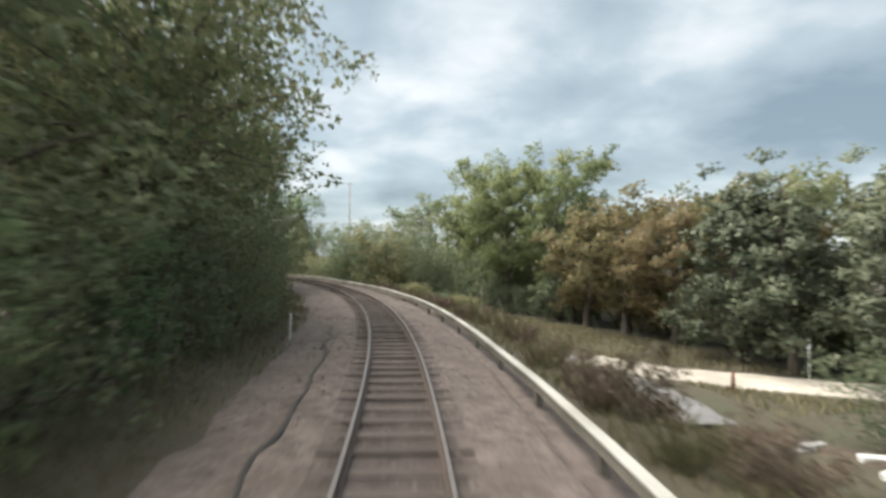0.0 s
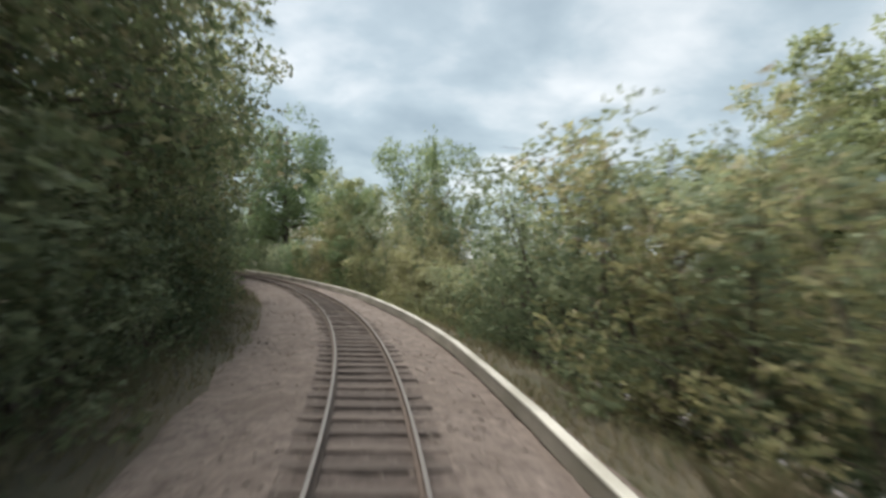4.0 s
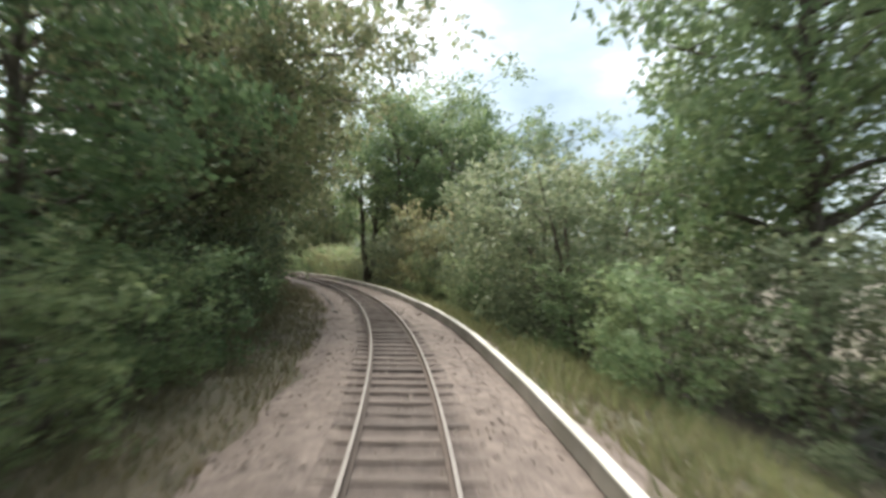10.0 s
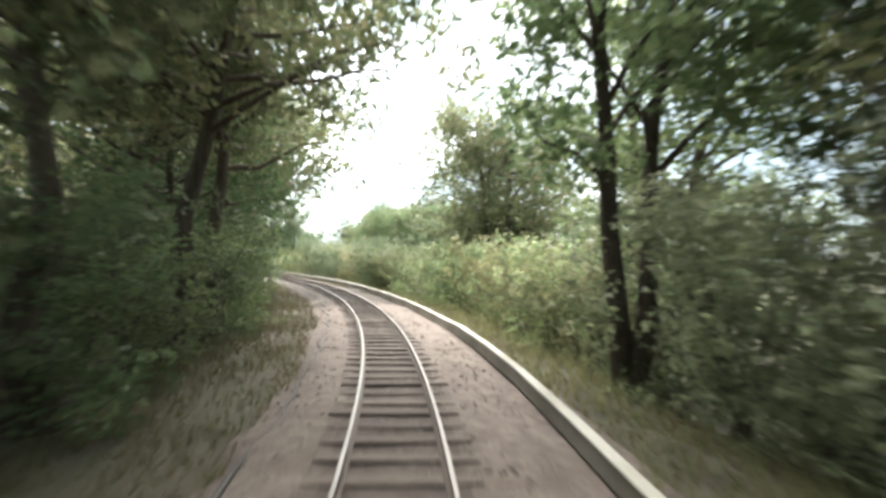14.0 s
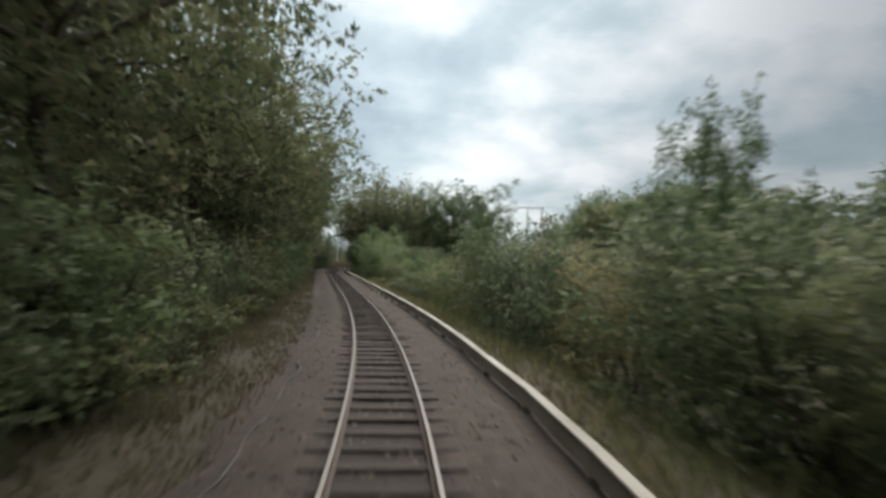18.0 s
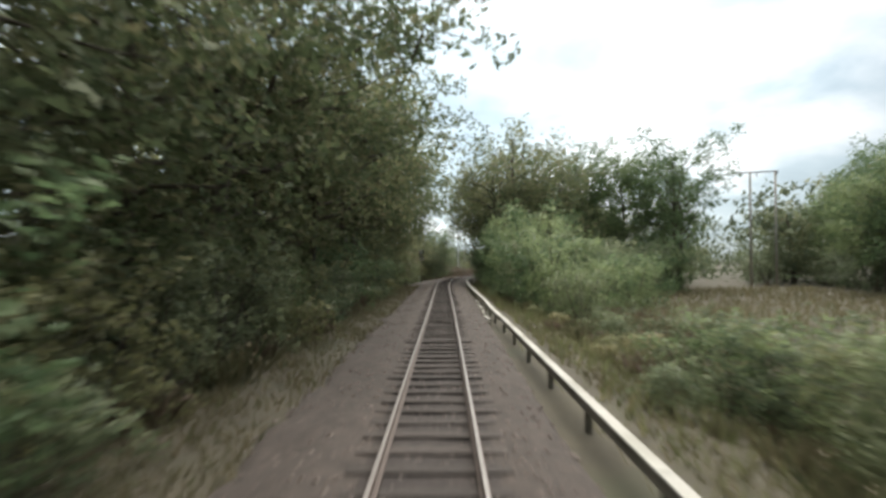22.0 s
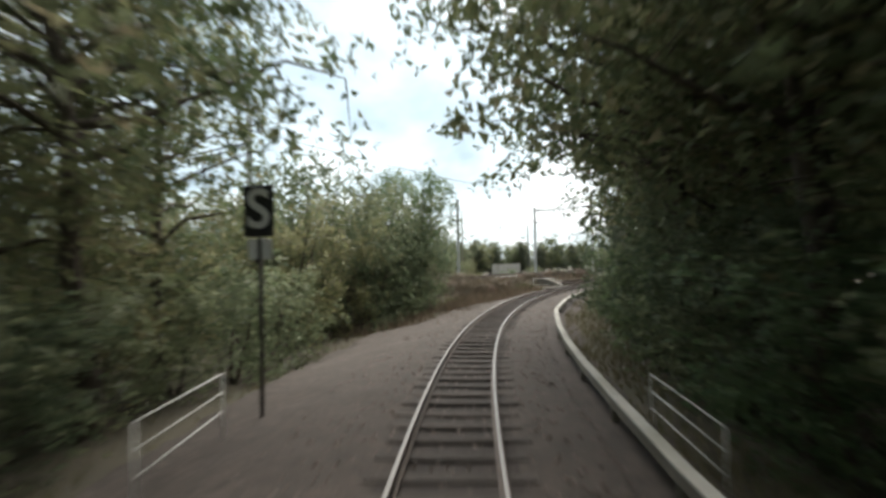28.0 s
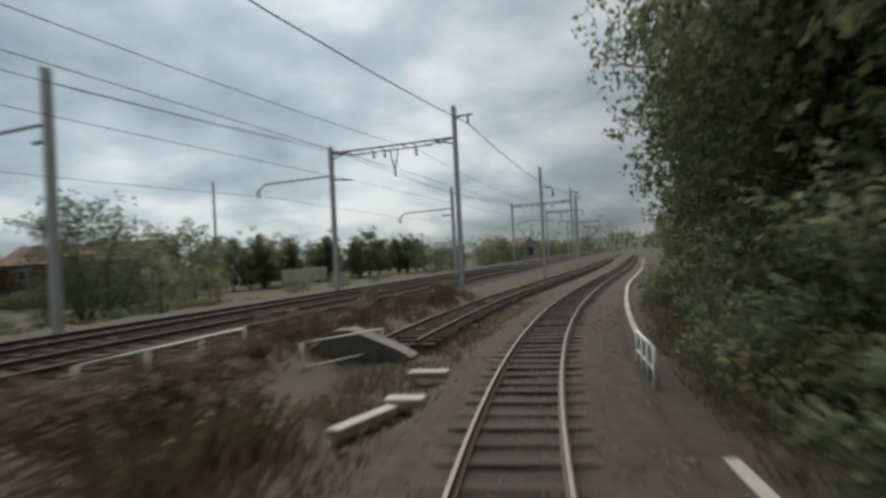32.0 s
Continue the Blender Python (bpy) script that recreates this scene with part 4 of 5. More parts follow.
# hedge on the outside of the bend
row(["shrub", "shrub", "yellow"], 43.5, 56, 6.4, 0.6, (5.6, 6.8), 2.4)
row(["shrub", "autumn"], 48, 56, 10.5, 1.0, (6.5, 8.0), 3.6)
row(["shrub", "yellow"], 57, 60, 6.0, 0.4, (4.2, 4.8), 2.0, 0.8)
row(["shrub", "shrub", "yellow"], 61, 70, 6.0, 0.4, (3.0, 3.8), 2.0)
row(["shrub"], 57, 68, 10.5, 1.0, (3.6, 4.6), 3.0)
row(["shrub", "yellow"], 69, 74, 6.8, 0.3, (5.4, 6.6), 2.2, 0.85)
for s, lat, h, k, w in ((77.5, 10.5, 13.4, "thin", 0.85), (76, 9.4, 10.4, "wood", 0.75), (73, 8.8, 9.0, "yellow", 0.75), (71.5, 8.2, 7.6, "shrub", 0.8), (76, 7.2, 7.4, "shrub", 0.8)):
    plant(k, s, lat, h, w)
row(["yellow", "green", "shrub"], 76.5, 81.5, 6.2, 0.4, (3.4, 4.4), 2.0)
for s, lat, h, k, w in ((84.5, 7.3, 9.8, "birch", 1.0), (82.4, 6.9, 8.6, "thin", 0.85), (86.5, 7.6, 9.8, "birch", 0.95), (82.6, 6.8, 7.6, "yellow", 0.75), (80.6, 7.0, 5.8, "yellow", 0.8), (88.6, 7.8, 9.4, "thin", 0.9), (90.6, 8.6, 8.6, "thin", 0.9)):
    plant(k, s, lat, h, w)
row(["yellow", "shrub", "yellow"], 82, 91, 6.4, 0.5, (4.6, 6.2), 2.2)
row(["green", "green", "shrub"], 91, 98, 6.2, 0.4, (3.2, 4.0), 2.1)
plant("ash", 109, 12.2, 21.5, 0.78)
plant("ash", 111, 13.4, 18.5, 0.8)
row(["shrub", "shrub"], 102, 116, 10.8, 0.8, (4.2, 5.4), 2.4)
row(["bramble", "weed"], 99, 104.5, 8.4, 0.8, (0.6, 1.0), 2.2)
row(["green", "green"], 105, 110, 5.7, 0.3, (2.6, 3.2), 2.0)
plant("thin", 114.5, 12.0, 9.5, 0.9)
plant("ash", 118, 12.5, 10.5, 0.8)
row(["shrub", "shrub"], 111.5, 121, 6.2, 0.4, (6.4, 7.6), 2.2, 0.95)
plant("wood", 119, 8.6, 9.0, 0.7)
row(["shrub", "green"], 112, 130, 5.4, 0.3, (2.4, 3.2), 2.2)
row(["shrub", "yellow", "yellow"], 121, 127, 6.6, 0.5, (4.8, 6.0), 2.2)
for s, lat, h, k, w in ((137.5, 7.0, 16.5, "thin", 1.2), (139.5, 8.4, 16.5, "thin", 1.1), (133.5, 8.6, 14.5, "thin", 1.1), (143.5, 5.2, 14.5, "thin", 1.15), (140, 10.5, 15.0, "ash", 0.75), (147.5, 8.2, 14.5, "thin", 1.1), (129, 10.5, 13.0, "thin", 1.0)):
    plant(k, s, lat, h, w)
row(["yellow", "yellow", "yellow"], 126, 134, 6.2, 0.4, (5.4, 6.8), 2.1, 0.95)
row(["shrub", "yellow", "shrub"], 134, 145, 6.2, 0.5, (4.4, 5.6), 2.3)
row(["shrub", "green"], 129, 152, 9.4, 0.6, (3.0, 4.2), 2.4)
row(["yellow", "green", "yellow"], 145.5, 153, 5.8, 0.4, (3.2, 4.2), 1.9)
row(["green", "yellow", "yellow"], 153, 162, 6.2, 0.4, (3.4, 4.4), 2.0)
row(["yellow", "green"], 162, 170, 6.2, 0.4, (2.8, 3.6), 2.0)
for s, lat, h, w in ((166.5, 9.9, 14.4, 0.88), (168.5, 10.4, 13.6, 0.9), (170.5, 13.0, 13.0, 0.9)):
    plant("oak", s, lat, h, w)
row(["shrub", "shrub"], 154, 172, 9.6, 0.6, (3.6, 4.8), 2.4, 1.1)
row(["weed", "bramble"], 170, 178, 7.2, 1.2, (0.8, 1.3), 1.3)
row(["shrub", "yellow", "shrub"], 177, 195, 6.3, 0.5, (3.6, 4.5), 2.3)
row(["shrub", "green", "yellow"], 195, 206, 6.3, 0.5, (2.8, 3.6), 2.2)
row(["yellow", "shrub"], 184, 200, 9.4, 0.8, (3.8, 4.8), 3.0)
plant("thin", 181.5, 8.0, 7.2, 0.55)
plant("thin", 197.5, 6.6, 5.8, 0.6)
plant("thin", 200.5, 6.8, 5.2, 0.6)
row(["bramble", "weed", "shrub"], 204, 213, 5.8, 0.6, (1.3, 2.4), 2.0)
row(["green", "shrub", "shrub"], 207, 217, 6.8, 0.6, (1.7, 2.4), 1.9)
row(["green", "shrub"], 211, 219, 6.2, 0.6, (1.7, 2.3), 1.7)
row(["bramble", "weed", "weed"], 213, 234, 6.0, 0.8, (0.7, 1.1), 2.0)
row(["weed", "weed", "bramble"], 206, 252, 4.5, 0.5, (0.45, 0.85), 1.5)
row(["weed", "weed", "bramble"], 210, 248, 10.0, 2.0, (0.7, 1.1), 2.0)
row(["green", "shrub"], 231, 236, 6.4, 0.4, (2.6, 3.6), 2.2)
row(["green", "green", "shrub"], 236, 254, 6.4, 0.5, (3.6, 5.0), 2.4)
row(["green"], 240, 258, 9.6, 0.8, (2.8, 5.4), 3.4)
plant("green", 245, 6.2, 6.2, 0.9)
plant("green", 249, 6.4, 7.2, 0.9)
plant("green", 253, 7.2, 8.0, 0.9)

row(["green", "shrub"], 244, 264, 13.0, 2.2, (3.4, 5.2), 2.4)
row(["weed", "bramble"], 226, 246, 8.6, 1.6, (0.6, 1.2), 1.4)

# oaks round the meadow
for s, lat, h, k, w in ((267, 6.6, 17.6, "oak", 0.9), (275, 9.6, 19.5, "oak", 0.9), (270, 11.5, 15.0, "oak", 0.8), (278, 16, 18.0, "ash", 0.8), (276, 20.5, 17.5, "ash", 0.75), (274, 25.5, 16.5, "thin", 1.1), (282, 26, 17.0, "ash", 0.8)):
    plant(k, s, lat, h, w)
row(["shrub", "green"], 262, 282, 20, 4, (4, 6), 2.6, 1.2)
for x, y, h in ((-214, 163, 17), (-222, 168, 18), (-204, 172, 17), (-231, 160, 16), (-192, 176, 16), (-180, 180, 15), (-168, 178, 16), (-154, 176, 15), (-142, 174, 15), (-130, 172, 14), (-240, 166, 15)):
    plant("back", 0, 0, h, 1.15, at=(x, y))
for x, y, h in ((-226, 147, 11.5), (-233, 149, 11), (-221, 152, 14.5), (-229, 155, 14.5), (-238, 156, 13), (-246, 156, 11), (-216, 152, 16), (-210, 150, 16.5), (-203, 148, 16.5)):
    plant("ash" if h > 13 else "back", 0, 0, h, 0.95, at=(x, y))
    plant("shrub", 0, 0, 4.6, 1.3, at=(x + 1.5, y - 4.0))
row(["shrub", "back"], 165, 215, 34, 5, (7, 12), 5.0, 1.2)
row(["back", "ash"], 222, 262, 38, 3, (12, 15), 5.0, 1.15)
row(["back"], 226, 262, 46, 3, (12, 15), 6.0, 1.2)

# green tunnel before the main line
row(["over", "oak", "over"], 269, 285, 7.2, 0.4, (10.5, 12.5), 5.2, 1.0)
for s in (280, 284):
    plant("over", s, 5.6, 13.0, 1.05)
row(["oak", "oak", "oak"], 288, 308, 7.4, 0.3, (11, 13), 4.0, 0.9)
row(["oak", "oak"], 308, 332, 7.2, 0.25, (11.5, 13.5), 3.6, 0.9)
for s in (316, 322, 328):
    plant("oak", s, 6.2, 12.0, 0.8)
row(["back"], 290, 330, 11.0, 0.6, (12, 14), 4.5, 1.0)
row(["green"], 252, 264, 5.6, 0.3, (5.2, 6.4), 2.2, 0.85)
row(["shrub", "green", "shrub"], 264, 283, 5.0, 0.3, (2.8, 4.6), 2.3)
row(["shrub", "shrub"], 283, 326, 5.6, 0.3, (2.8, 4.2), 2.3)
row(["wood", "back"], 284, 330, 13.5, 1.6, (12, 14), 8)
row(["yellow", "bramble", "bramble"], 300, 318, 3.9, 0.3, (0.9, 1.5), 1.7)
row(["yellow", "green"], 304, 318, 4.9, 0.3, (1.2, 1.7), 1.6)
row(["dry", "bramble"], 318, 345, 4.4, 0.4, (0.9, 1.5), 2.2)
row(["shrub", "back"], 330, 420, 7.5, 0.8, (5, 8.5), 4.2)

# bushes and brown scrub on the inner side after the tunnel
row(["yellow", "shrub", "yellow"], 284, 290, -7.4, 0.5, (4.6, 5.6), 2.3)
row(["shrub", "shrub", "shrub"], 290, 297, -6.2, 0.4, (4.6, 5.4), 2.2)
row(["shrub", "yellow"], 286, 299, -9.6, 1.0, (4.6, 5.6), 3.0)
row(["shrub", "shrub", "autumn"], 283, 299, -14.0, 1.5, (4.6, 5.8), 3.6)
plant("shrub", 294.5, -6.2, 6.6, 0.75)
plant("thin", 296, -6.2, 8.4, 0.8)
plant("shrub", 296.6, -6.6, 7.4, 0.9)
plant("shrub", 297.4, -7.8, 6.6, 0.9)
plant("shrub", 292.4, -7.4, 7.6, 0.85)
plant("shrub", 289.5, -9.0, 8.0, 0.8)
row(["dry", "dry", "weed", "dry"], 298.5, 308, -4.6, 0.4, (0.9, 1.5), 1.5)
row(["dry", "dry", "dry"], 299, 308, -7.4, 0.8, (0.8, 1.3), 1.3, 1.3)
row(["dry", "weed"], 308, 322, -7.6, 0.6, (0.3, 0.5), 1.0)
row(["weed", "bramble"], 300, 330, -20.0, 2.5, (0.6, 1.1), 1.6)
row(["shrub", "dry"], 306, 326, -24.0, 1.5, (1.0, 1.8), 2.2)
row(["dry", "weed", "dry"], 306, 330, -5.6, 0.5, (0.4, 0.8), 1.5)
row(["dry", "dry", "weed"], 301, 312, -4.2, 0.6, (0.8, 1.25), 0.9)
row(["dry", "dry"], 304, 314, -5.4, 0.4, (0.6, 1.0), 1.2, 1.1)
row(["dry", "dry", "dry"], 299, 309, -5.8, 0.5, (0.7, 1.1), 1.2, 1.2)
row(["dry", "weed"], 299, 307, -9.2, 0.6, (0.7, 1.1), 1.3, 1.3)
row(["dry", "dry"], 298, 306, -11.0, 1.5, (0.6, 1.1), 1.6, 1.3)
row(["yellow", "dry"], 300, 306, -9.5, 0.8, (1.2, 1.8), 2.0)
plant("fir", 0, 0, 10.2, 0.95, at=(-250.7, 91.2))
plant("shrub", 0, 0, 8.4, 1.0, at=(-279.5, 91.0))
plant("shrub", 0, 0, 7.2, 1.0, at=(-276.5, 92.0))
plant("back", 0, 0, 8.6, 0.9, at=(-300.8, 93.6))
plant("shrub", 0, 0, 5.6, 1.1, at=(-273.5, 94.4))
plant("shrub", 0, 0, 5.4, 1.2, at=(-277.5, 96.0))
plant("yellow", 0, 0, 3.6, 1.2, at=(-285.0, 97.5))
for k in range(11):
    plant("shrub" if k % 3 else "dry", 0, 0, PLANT_RNG.uniform(1.5, 2.0), 1.4, at=(-299 - PLANT_RNG.uniform(0, 3), 66 + 2.4 * k))
for k in range(26):
    plant("pine" if k % 3 else "back", 0, 0, PLANT_RNG.uniform(6.8, 9.2), 1.0, at=(-322 - 1.7 * k + PLANT_RNG.uniform(-2, 2), 92 + 1.35 * k + PLANT_RNG.uniform(-2, 2)))
for k in range(24):
    u = 12 + 7.5 * k
    plant("back" if k % 3 else "shrub", 0, 0, PLANT_RNG.uniform(5.5, 8.5), 1.3, at=(-266.8 - 0.866 * u - 0.5 * 62 + PLANT_RNG.uniform(-4, 4), 113.3 + 0.5 * u - 0.866 * 62 + PLANT_RNG.uniform(-5, 5)))
for k in range(26):
    u, w = 58 + 7.2 * k, -19 + PLANT_RNG.uniform(-3, 3)
    plant("back" if k % 2 else "shrub", 0, 0, PLANT_RNG.uniform(4.2, 6.6), 1.3, at=(-266.8 - 0.866 * u + 0.5 * w, 113.3 + 0.5 * u + 0.866 * w))
for x, y in ((-262, 88), (-268, 86), (-284, 101), (-291, 104), (-297, 108), (-246, 93), (-240, 90), (-303, 112)):
    plant("dry" if x > -270 else "shrub", 0, 0, PLANT_RNG.uniform(1.2, 2.4), 1.2, at=(x, y))

# last fillers: the hedge foot on the outer side, limbs over the tunnel mouth
row(["shrub"], 64, 79, 9.2, 0.5, (3.0, 4.0), 2.2)
plant("over", 268.5, 5.3, 13.5, 1.1)
plant("over", 274, 5.5, 13.0, 1.05)
plant("oak", 321, 6.2, 11.5, 0.8)
plant("oak", 327, 6.2, 11.0, 0.8)
plant("over", 17, -6.3, 11.5, 1.0)
plant("over", 140, -4.8, 12.5, 1.0)
for k in range(16):
    u, w = 338 + 9 * (k % 3), -36 + 5.2 * k
    plant("back", 0, 0, 7.5 + 1.1 * (k % 4), 1.15, at=(-266.8 - 0.866 * u + 0.5 * w, 113.3 + 0.5 * u + 0.866 * w))
plant("over", 222, -6.6, 13.5, 1.28)
plant("over", 227, -6.8, 13.5, 1.3)
plant("back", 166, 11.6, 14.5, 0.9)
row(["shrub", "green", "yellow"], 173.5, 178.5, 6.0, 0.4, (3.0, 3.9), 1.9)
row(["shrub", "shrub"], 175, 179, 9.2, 0.6, (3.4, 4.4), 2.4)
plant("oak", 278.5, -7.7, 10.5, 0.82)
for s, lat in ((250, -5.6), (256.5, -5.4), (262.5, -5.8)):
    plant("over", s, lat, 13.0, 1.0)
for s, lat in ((51, 31.5), (55, 32), (59, 31), (63, 31), (67, 30)):
    plant("back", s, lat, 9.0, 0.9)
for s, lat, h in ((318, 6.4, 12.0), (323, 6.0, 12.5)):
    plant("over", s, lat, h, 0.8)
for s, lat, h, w in ((43.8, 8.6, 6.2, 0.5), (45.2, 9.6, 6.6, 0.5), (47.0, 10.5, 7.0, 0.7)):
    plant("shrub", s, lat, h, w)


def verge_grass():
    """Grass and low weeds on the verges, thin blades in their thousands."""
    rng = np.random.default_rng(17)
    n = 210000
    s = rng.uniform(-6, 335, n)
    right = rng.random(n) < 0.36
    lat = np.where(right, 2.5 + 3.2 * rng.random(n) ** 1.2, bed_edge(s) + 0.25 - 3.0 * rng.random(n) ** 0.75)
    keep = rng.random(n) < 0.3 + 0.7 * ease(wobble(s, lat * 2.5, 2.2), -0.7, 0.1)
    keep &= (lat > 0) | (rng.random(n) > 0.85 * ease(s, 262, 274))
    s, lat = s[keep], lat[keep]
    n = len(s)
    x, y = on_line(s, lat)
    z = land(x, y, s, lat)
    bedz = bed_z(s, lat) - 0.03
    z = np.where((lat < 3.0) & (lat > bed_edge(s)), bedz, z)
    h = rng.uniform(0.06, 0.22, n) + 0.14 * (wobble(x, y, 2.7, 3) > 0.25) * rng.random(n)
    t = rng.uniform(0, 6.28, n)
    root = np.stack([x, y, z - 0.03], 1)
    side = np.stack([np.cos(t), np.sin(t), 0 * t], 1) * rng.uniform(0.012, 0.03, n)[:, None]
    tip = root + np.stack([np.cos(t * 3) * h * 0.45, np.sin(t * 3) * h * 0.45, h], 1)
    V = np.stack([root - side, root + side, tip], 1).reshape(-1, 3)
    tagged(new("verge_grass", mesh_of("verge_grass", V.tolist(), np.arange(3 * n).reshape(-1, 3).tolist(), L_grass)), "dry straw and green grass on the railway verges", "grass", kind="stuff")


verge_grass()


def long_grass():
    """Lush long grass between the trough and the bushes on the outside of the bend."""
    rng = np.random.default_rng(41)
    n = 60000
    s, lat = rng.uniform(60, 262, n), 2.35 + 4.2 * rng.random(n) ** 1.1
    keep = (wobble(s, lat * 2, 2.6, 8) > -0.4) & (rng.random(n) < 0.35 + 0.65 * ease(s, 84, 92) * (1 - ease(s, 124, 140)))
    s, lat = s[keep], lat[keep]
    n = len(s)
    x, y = on_line(s, lat)
    z = np.where(lat < 2.9, bed_z(s, lat) - 0.02, land(x, y, s, lat))
    h, t = rng.uniform(0.15, 0.6, n), rng.uniform(0, 6.28, n)
    root = np.stack([x, y, z - 0.05], 1)
    side = np.stack([np.cos(t), np.sin(t), 0 * t], 1) * rng.uniform(0.012, 0.03, n)[:, None]
    tip = root + np.stack([np.cos(t * 3) * h * 0.5, np.sin(t * 3) * h * 0.5, h], 1)
    V = np.stack([root - side, root + side, tip], 1).reshape(-1, 3)
    tagged(new("long_grass", mesh_of("long_grass", V.tolist(), np.arange(3 * n).reshape(-1, 3).tolist(), L_lush)), "lush green and straw grass below the cable trough", "grass", kind="stuff")


long_grass()


def brown_growth():
    """Dead brown stalks and grass on the inner bank near the main line."""
    rng = np.random.default_rng(37)
    n = 46000
    s = rng.uniform(284, 330, n)
    lat = np.where(rng.random(n) < 0.8, -1.7 - 7.5 * rng.random(n), 2.4 + 2.6 * rng.random(n))
    keep = (wobble(s, lat, 1.7, 1) > -0.5) & (rng.random(n) < ease(s, 284, 298)) & ((lat < 0) | (s > 300))
    s, lat = s[keep], lat[keep]
    n = len(s)
    x, y = on_line(s, lat)
    z = land(x, y, s, lat)
    h = rng.uniform(0.12, 0.5, n) * (1 + 0.7 * (wobble(x, y, 2.3, 6) > 0.2)) * (1 - 0.45 * ease(s, 306, 314)) * (0.5 + 0.5 * ease(-lat, 1.8, 3.2))
    t = rng.uniform(0, 6.28, n)
    root = np.stack([x, y, z - 0.03], 1)
    side = np.stack([np.cos(t), np.sin(t), 0 * t], 1) * rng.uniform(0.012, 0.035, n)[:, None]
    tip = root + np.stack([np.cos(t * 3) * h * 0.5, np.sin(t * 3) * h * 0.5, h], 1)
    V = np.stack([root - side, root + side, tip], 1).reshape(-1, 3)
    tagged(new("dead_grass", mesh_of("dead_grass", V.tolist(), np.arange(3 * n).reshape(-1, 3).tolist(), L_dry)), "dead brown grass and stalks on the railway bank", "grass", kind="stuff")


brown_growth()


def sandy_gap(x, y):
    """Distance from the middle of the sandy road."""
    px, py = np.interp(np.linspace(0, 5, 60), range(6), (10.2, 13.5, 18.5, 25, 34, 48)), np.interp(np.linspace(0, 5, 60), range(6), (37.0, 34.8, 32.0, 28, 22, 12))
    return np.sqrt(((x[:, None] - px) ** 2 + (y[:, None] - py) ** 2).min(1))


def meadow_grass():
    """Straw-coloured long grass of the meadow beside the line."""
    rng = np.random.default_rng(29)
    n = 30000
    s, lat = rng.uniform(200, 275, n), 6 + 34 * rng.random(n) ** 1.3
    s[16000:], lat[16000:] = rng.uniform(22, 74, 14000), 16.6 + 8.5 * rng.random(14000)
    x, y = on_line(s, lat)
    z = land(x, y, s, lat)
    h, t = rng.uniform(0.3, 0.85, n), rng.uniform(0, 6.28, n)
    h[16000:] *= 0.55
    root = np.stack([x, y, z - 0.03], 1)
    side = np.stack([np.cos(t), np.sin(t), 0 * t], 1) * rng.uniform(0.03, 0.07, n)[:, None]
    tip = root + np.stack([np.cos(t * 3) * h * 0.4, np.sin(t * 3) * h * 0.4, h], 1)
    keep = np.ones(n, bool)
    keep[16000:] = sandy_gap(x[16000:], y[16000:]) > 2.9
    root, side, tip = root[keep], side[keep], tip[keep]
    n = len(root)
    V = np.stack([root - side, root + side, tip], 1).reshape(-1, 3)
    tagged(new("meadow_grass", mesh_of("meadow_grass", V.tolist(), np.arange(3 * n).reshape(-1, 3).tolist(), L_straw)), "long straw-coloured meadow grass", "grass", kind="stuff")


meadow_grass()


def far_woods():
    """Woods closing the view well away from the line."""
    rng = np.random.default_rng(23)
    C, Z = [], []
    for s in np.arange(-60, 470, 4.0):
        for lat0, tall in ((-26, 13), (-34, 14), (58, 12), (70, 14)):
            if lat0 > 0 and s > 90 and s < 150:
                tall -= 3
            if lat0 < 0 and 60 < s < 160:
                tall = 5
            if lat0 < 0 and s > 262:
                continue
            if lat0 > 0 and s > 285:
                lat0 -= 30
            x, y = on_line(s + rng.uniform(-2, 2), lat0 + rng.uniform(-3, 3))
            h = tall * rng.uniform(0.75, 1.05)
            for k in range(5):
                C.append((float(x) + rng.normal(0, 1.6), float(y) + rng.normal(0, 1.6), -1 + h * (0.12 + 0.2 * k)))
                Z.append(2.6)
    for a in np.arange(0, 6.28, 0.022):
        r = rng.uniform(300, 420)
        for k in range(3):
            C.append((-150 + r * math.cos(a), 60 + r * math.sin(a), 1 + 3.2 * k + rng.uniform(-1, 1)))
            Z.append(5.5)
    V, F, N = sprigs(rng, C, Z, 30000, 0.85)
    V[:, 2] -= 0.8
    tagged(new("far_woods", leaf_mesh("far_woods", V, F, N, L_far)), "dense dark woods in the distance", "woods", kind="stuff")


far_woods()

# ---- roads by the start ----


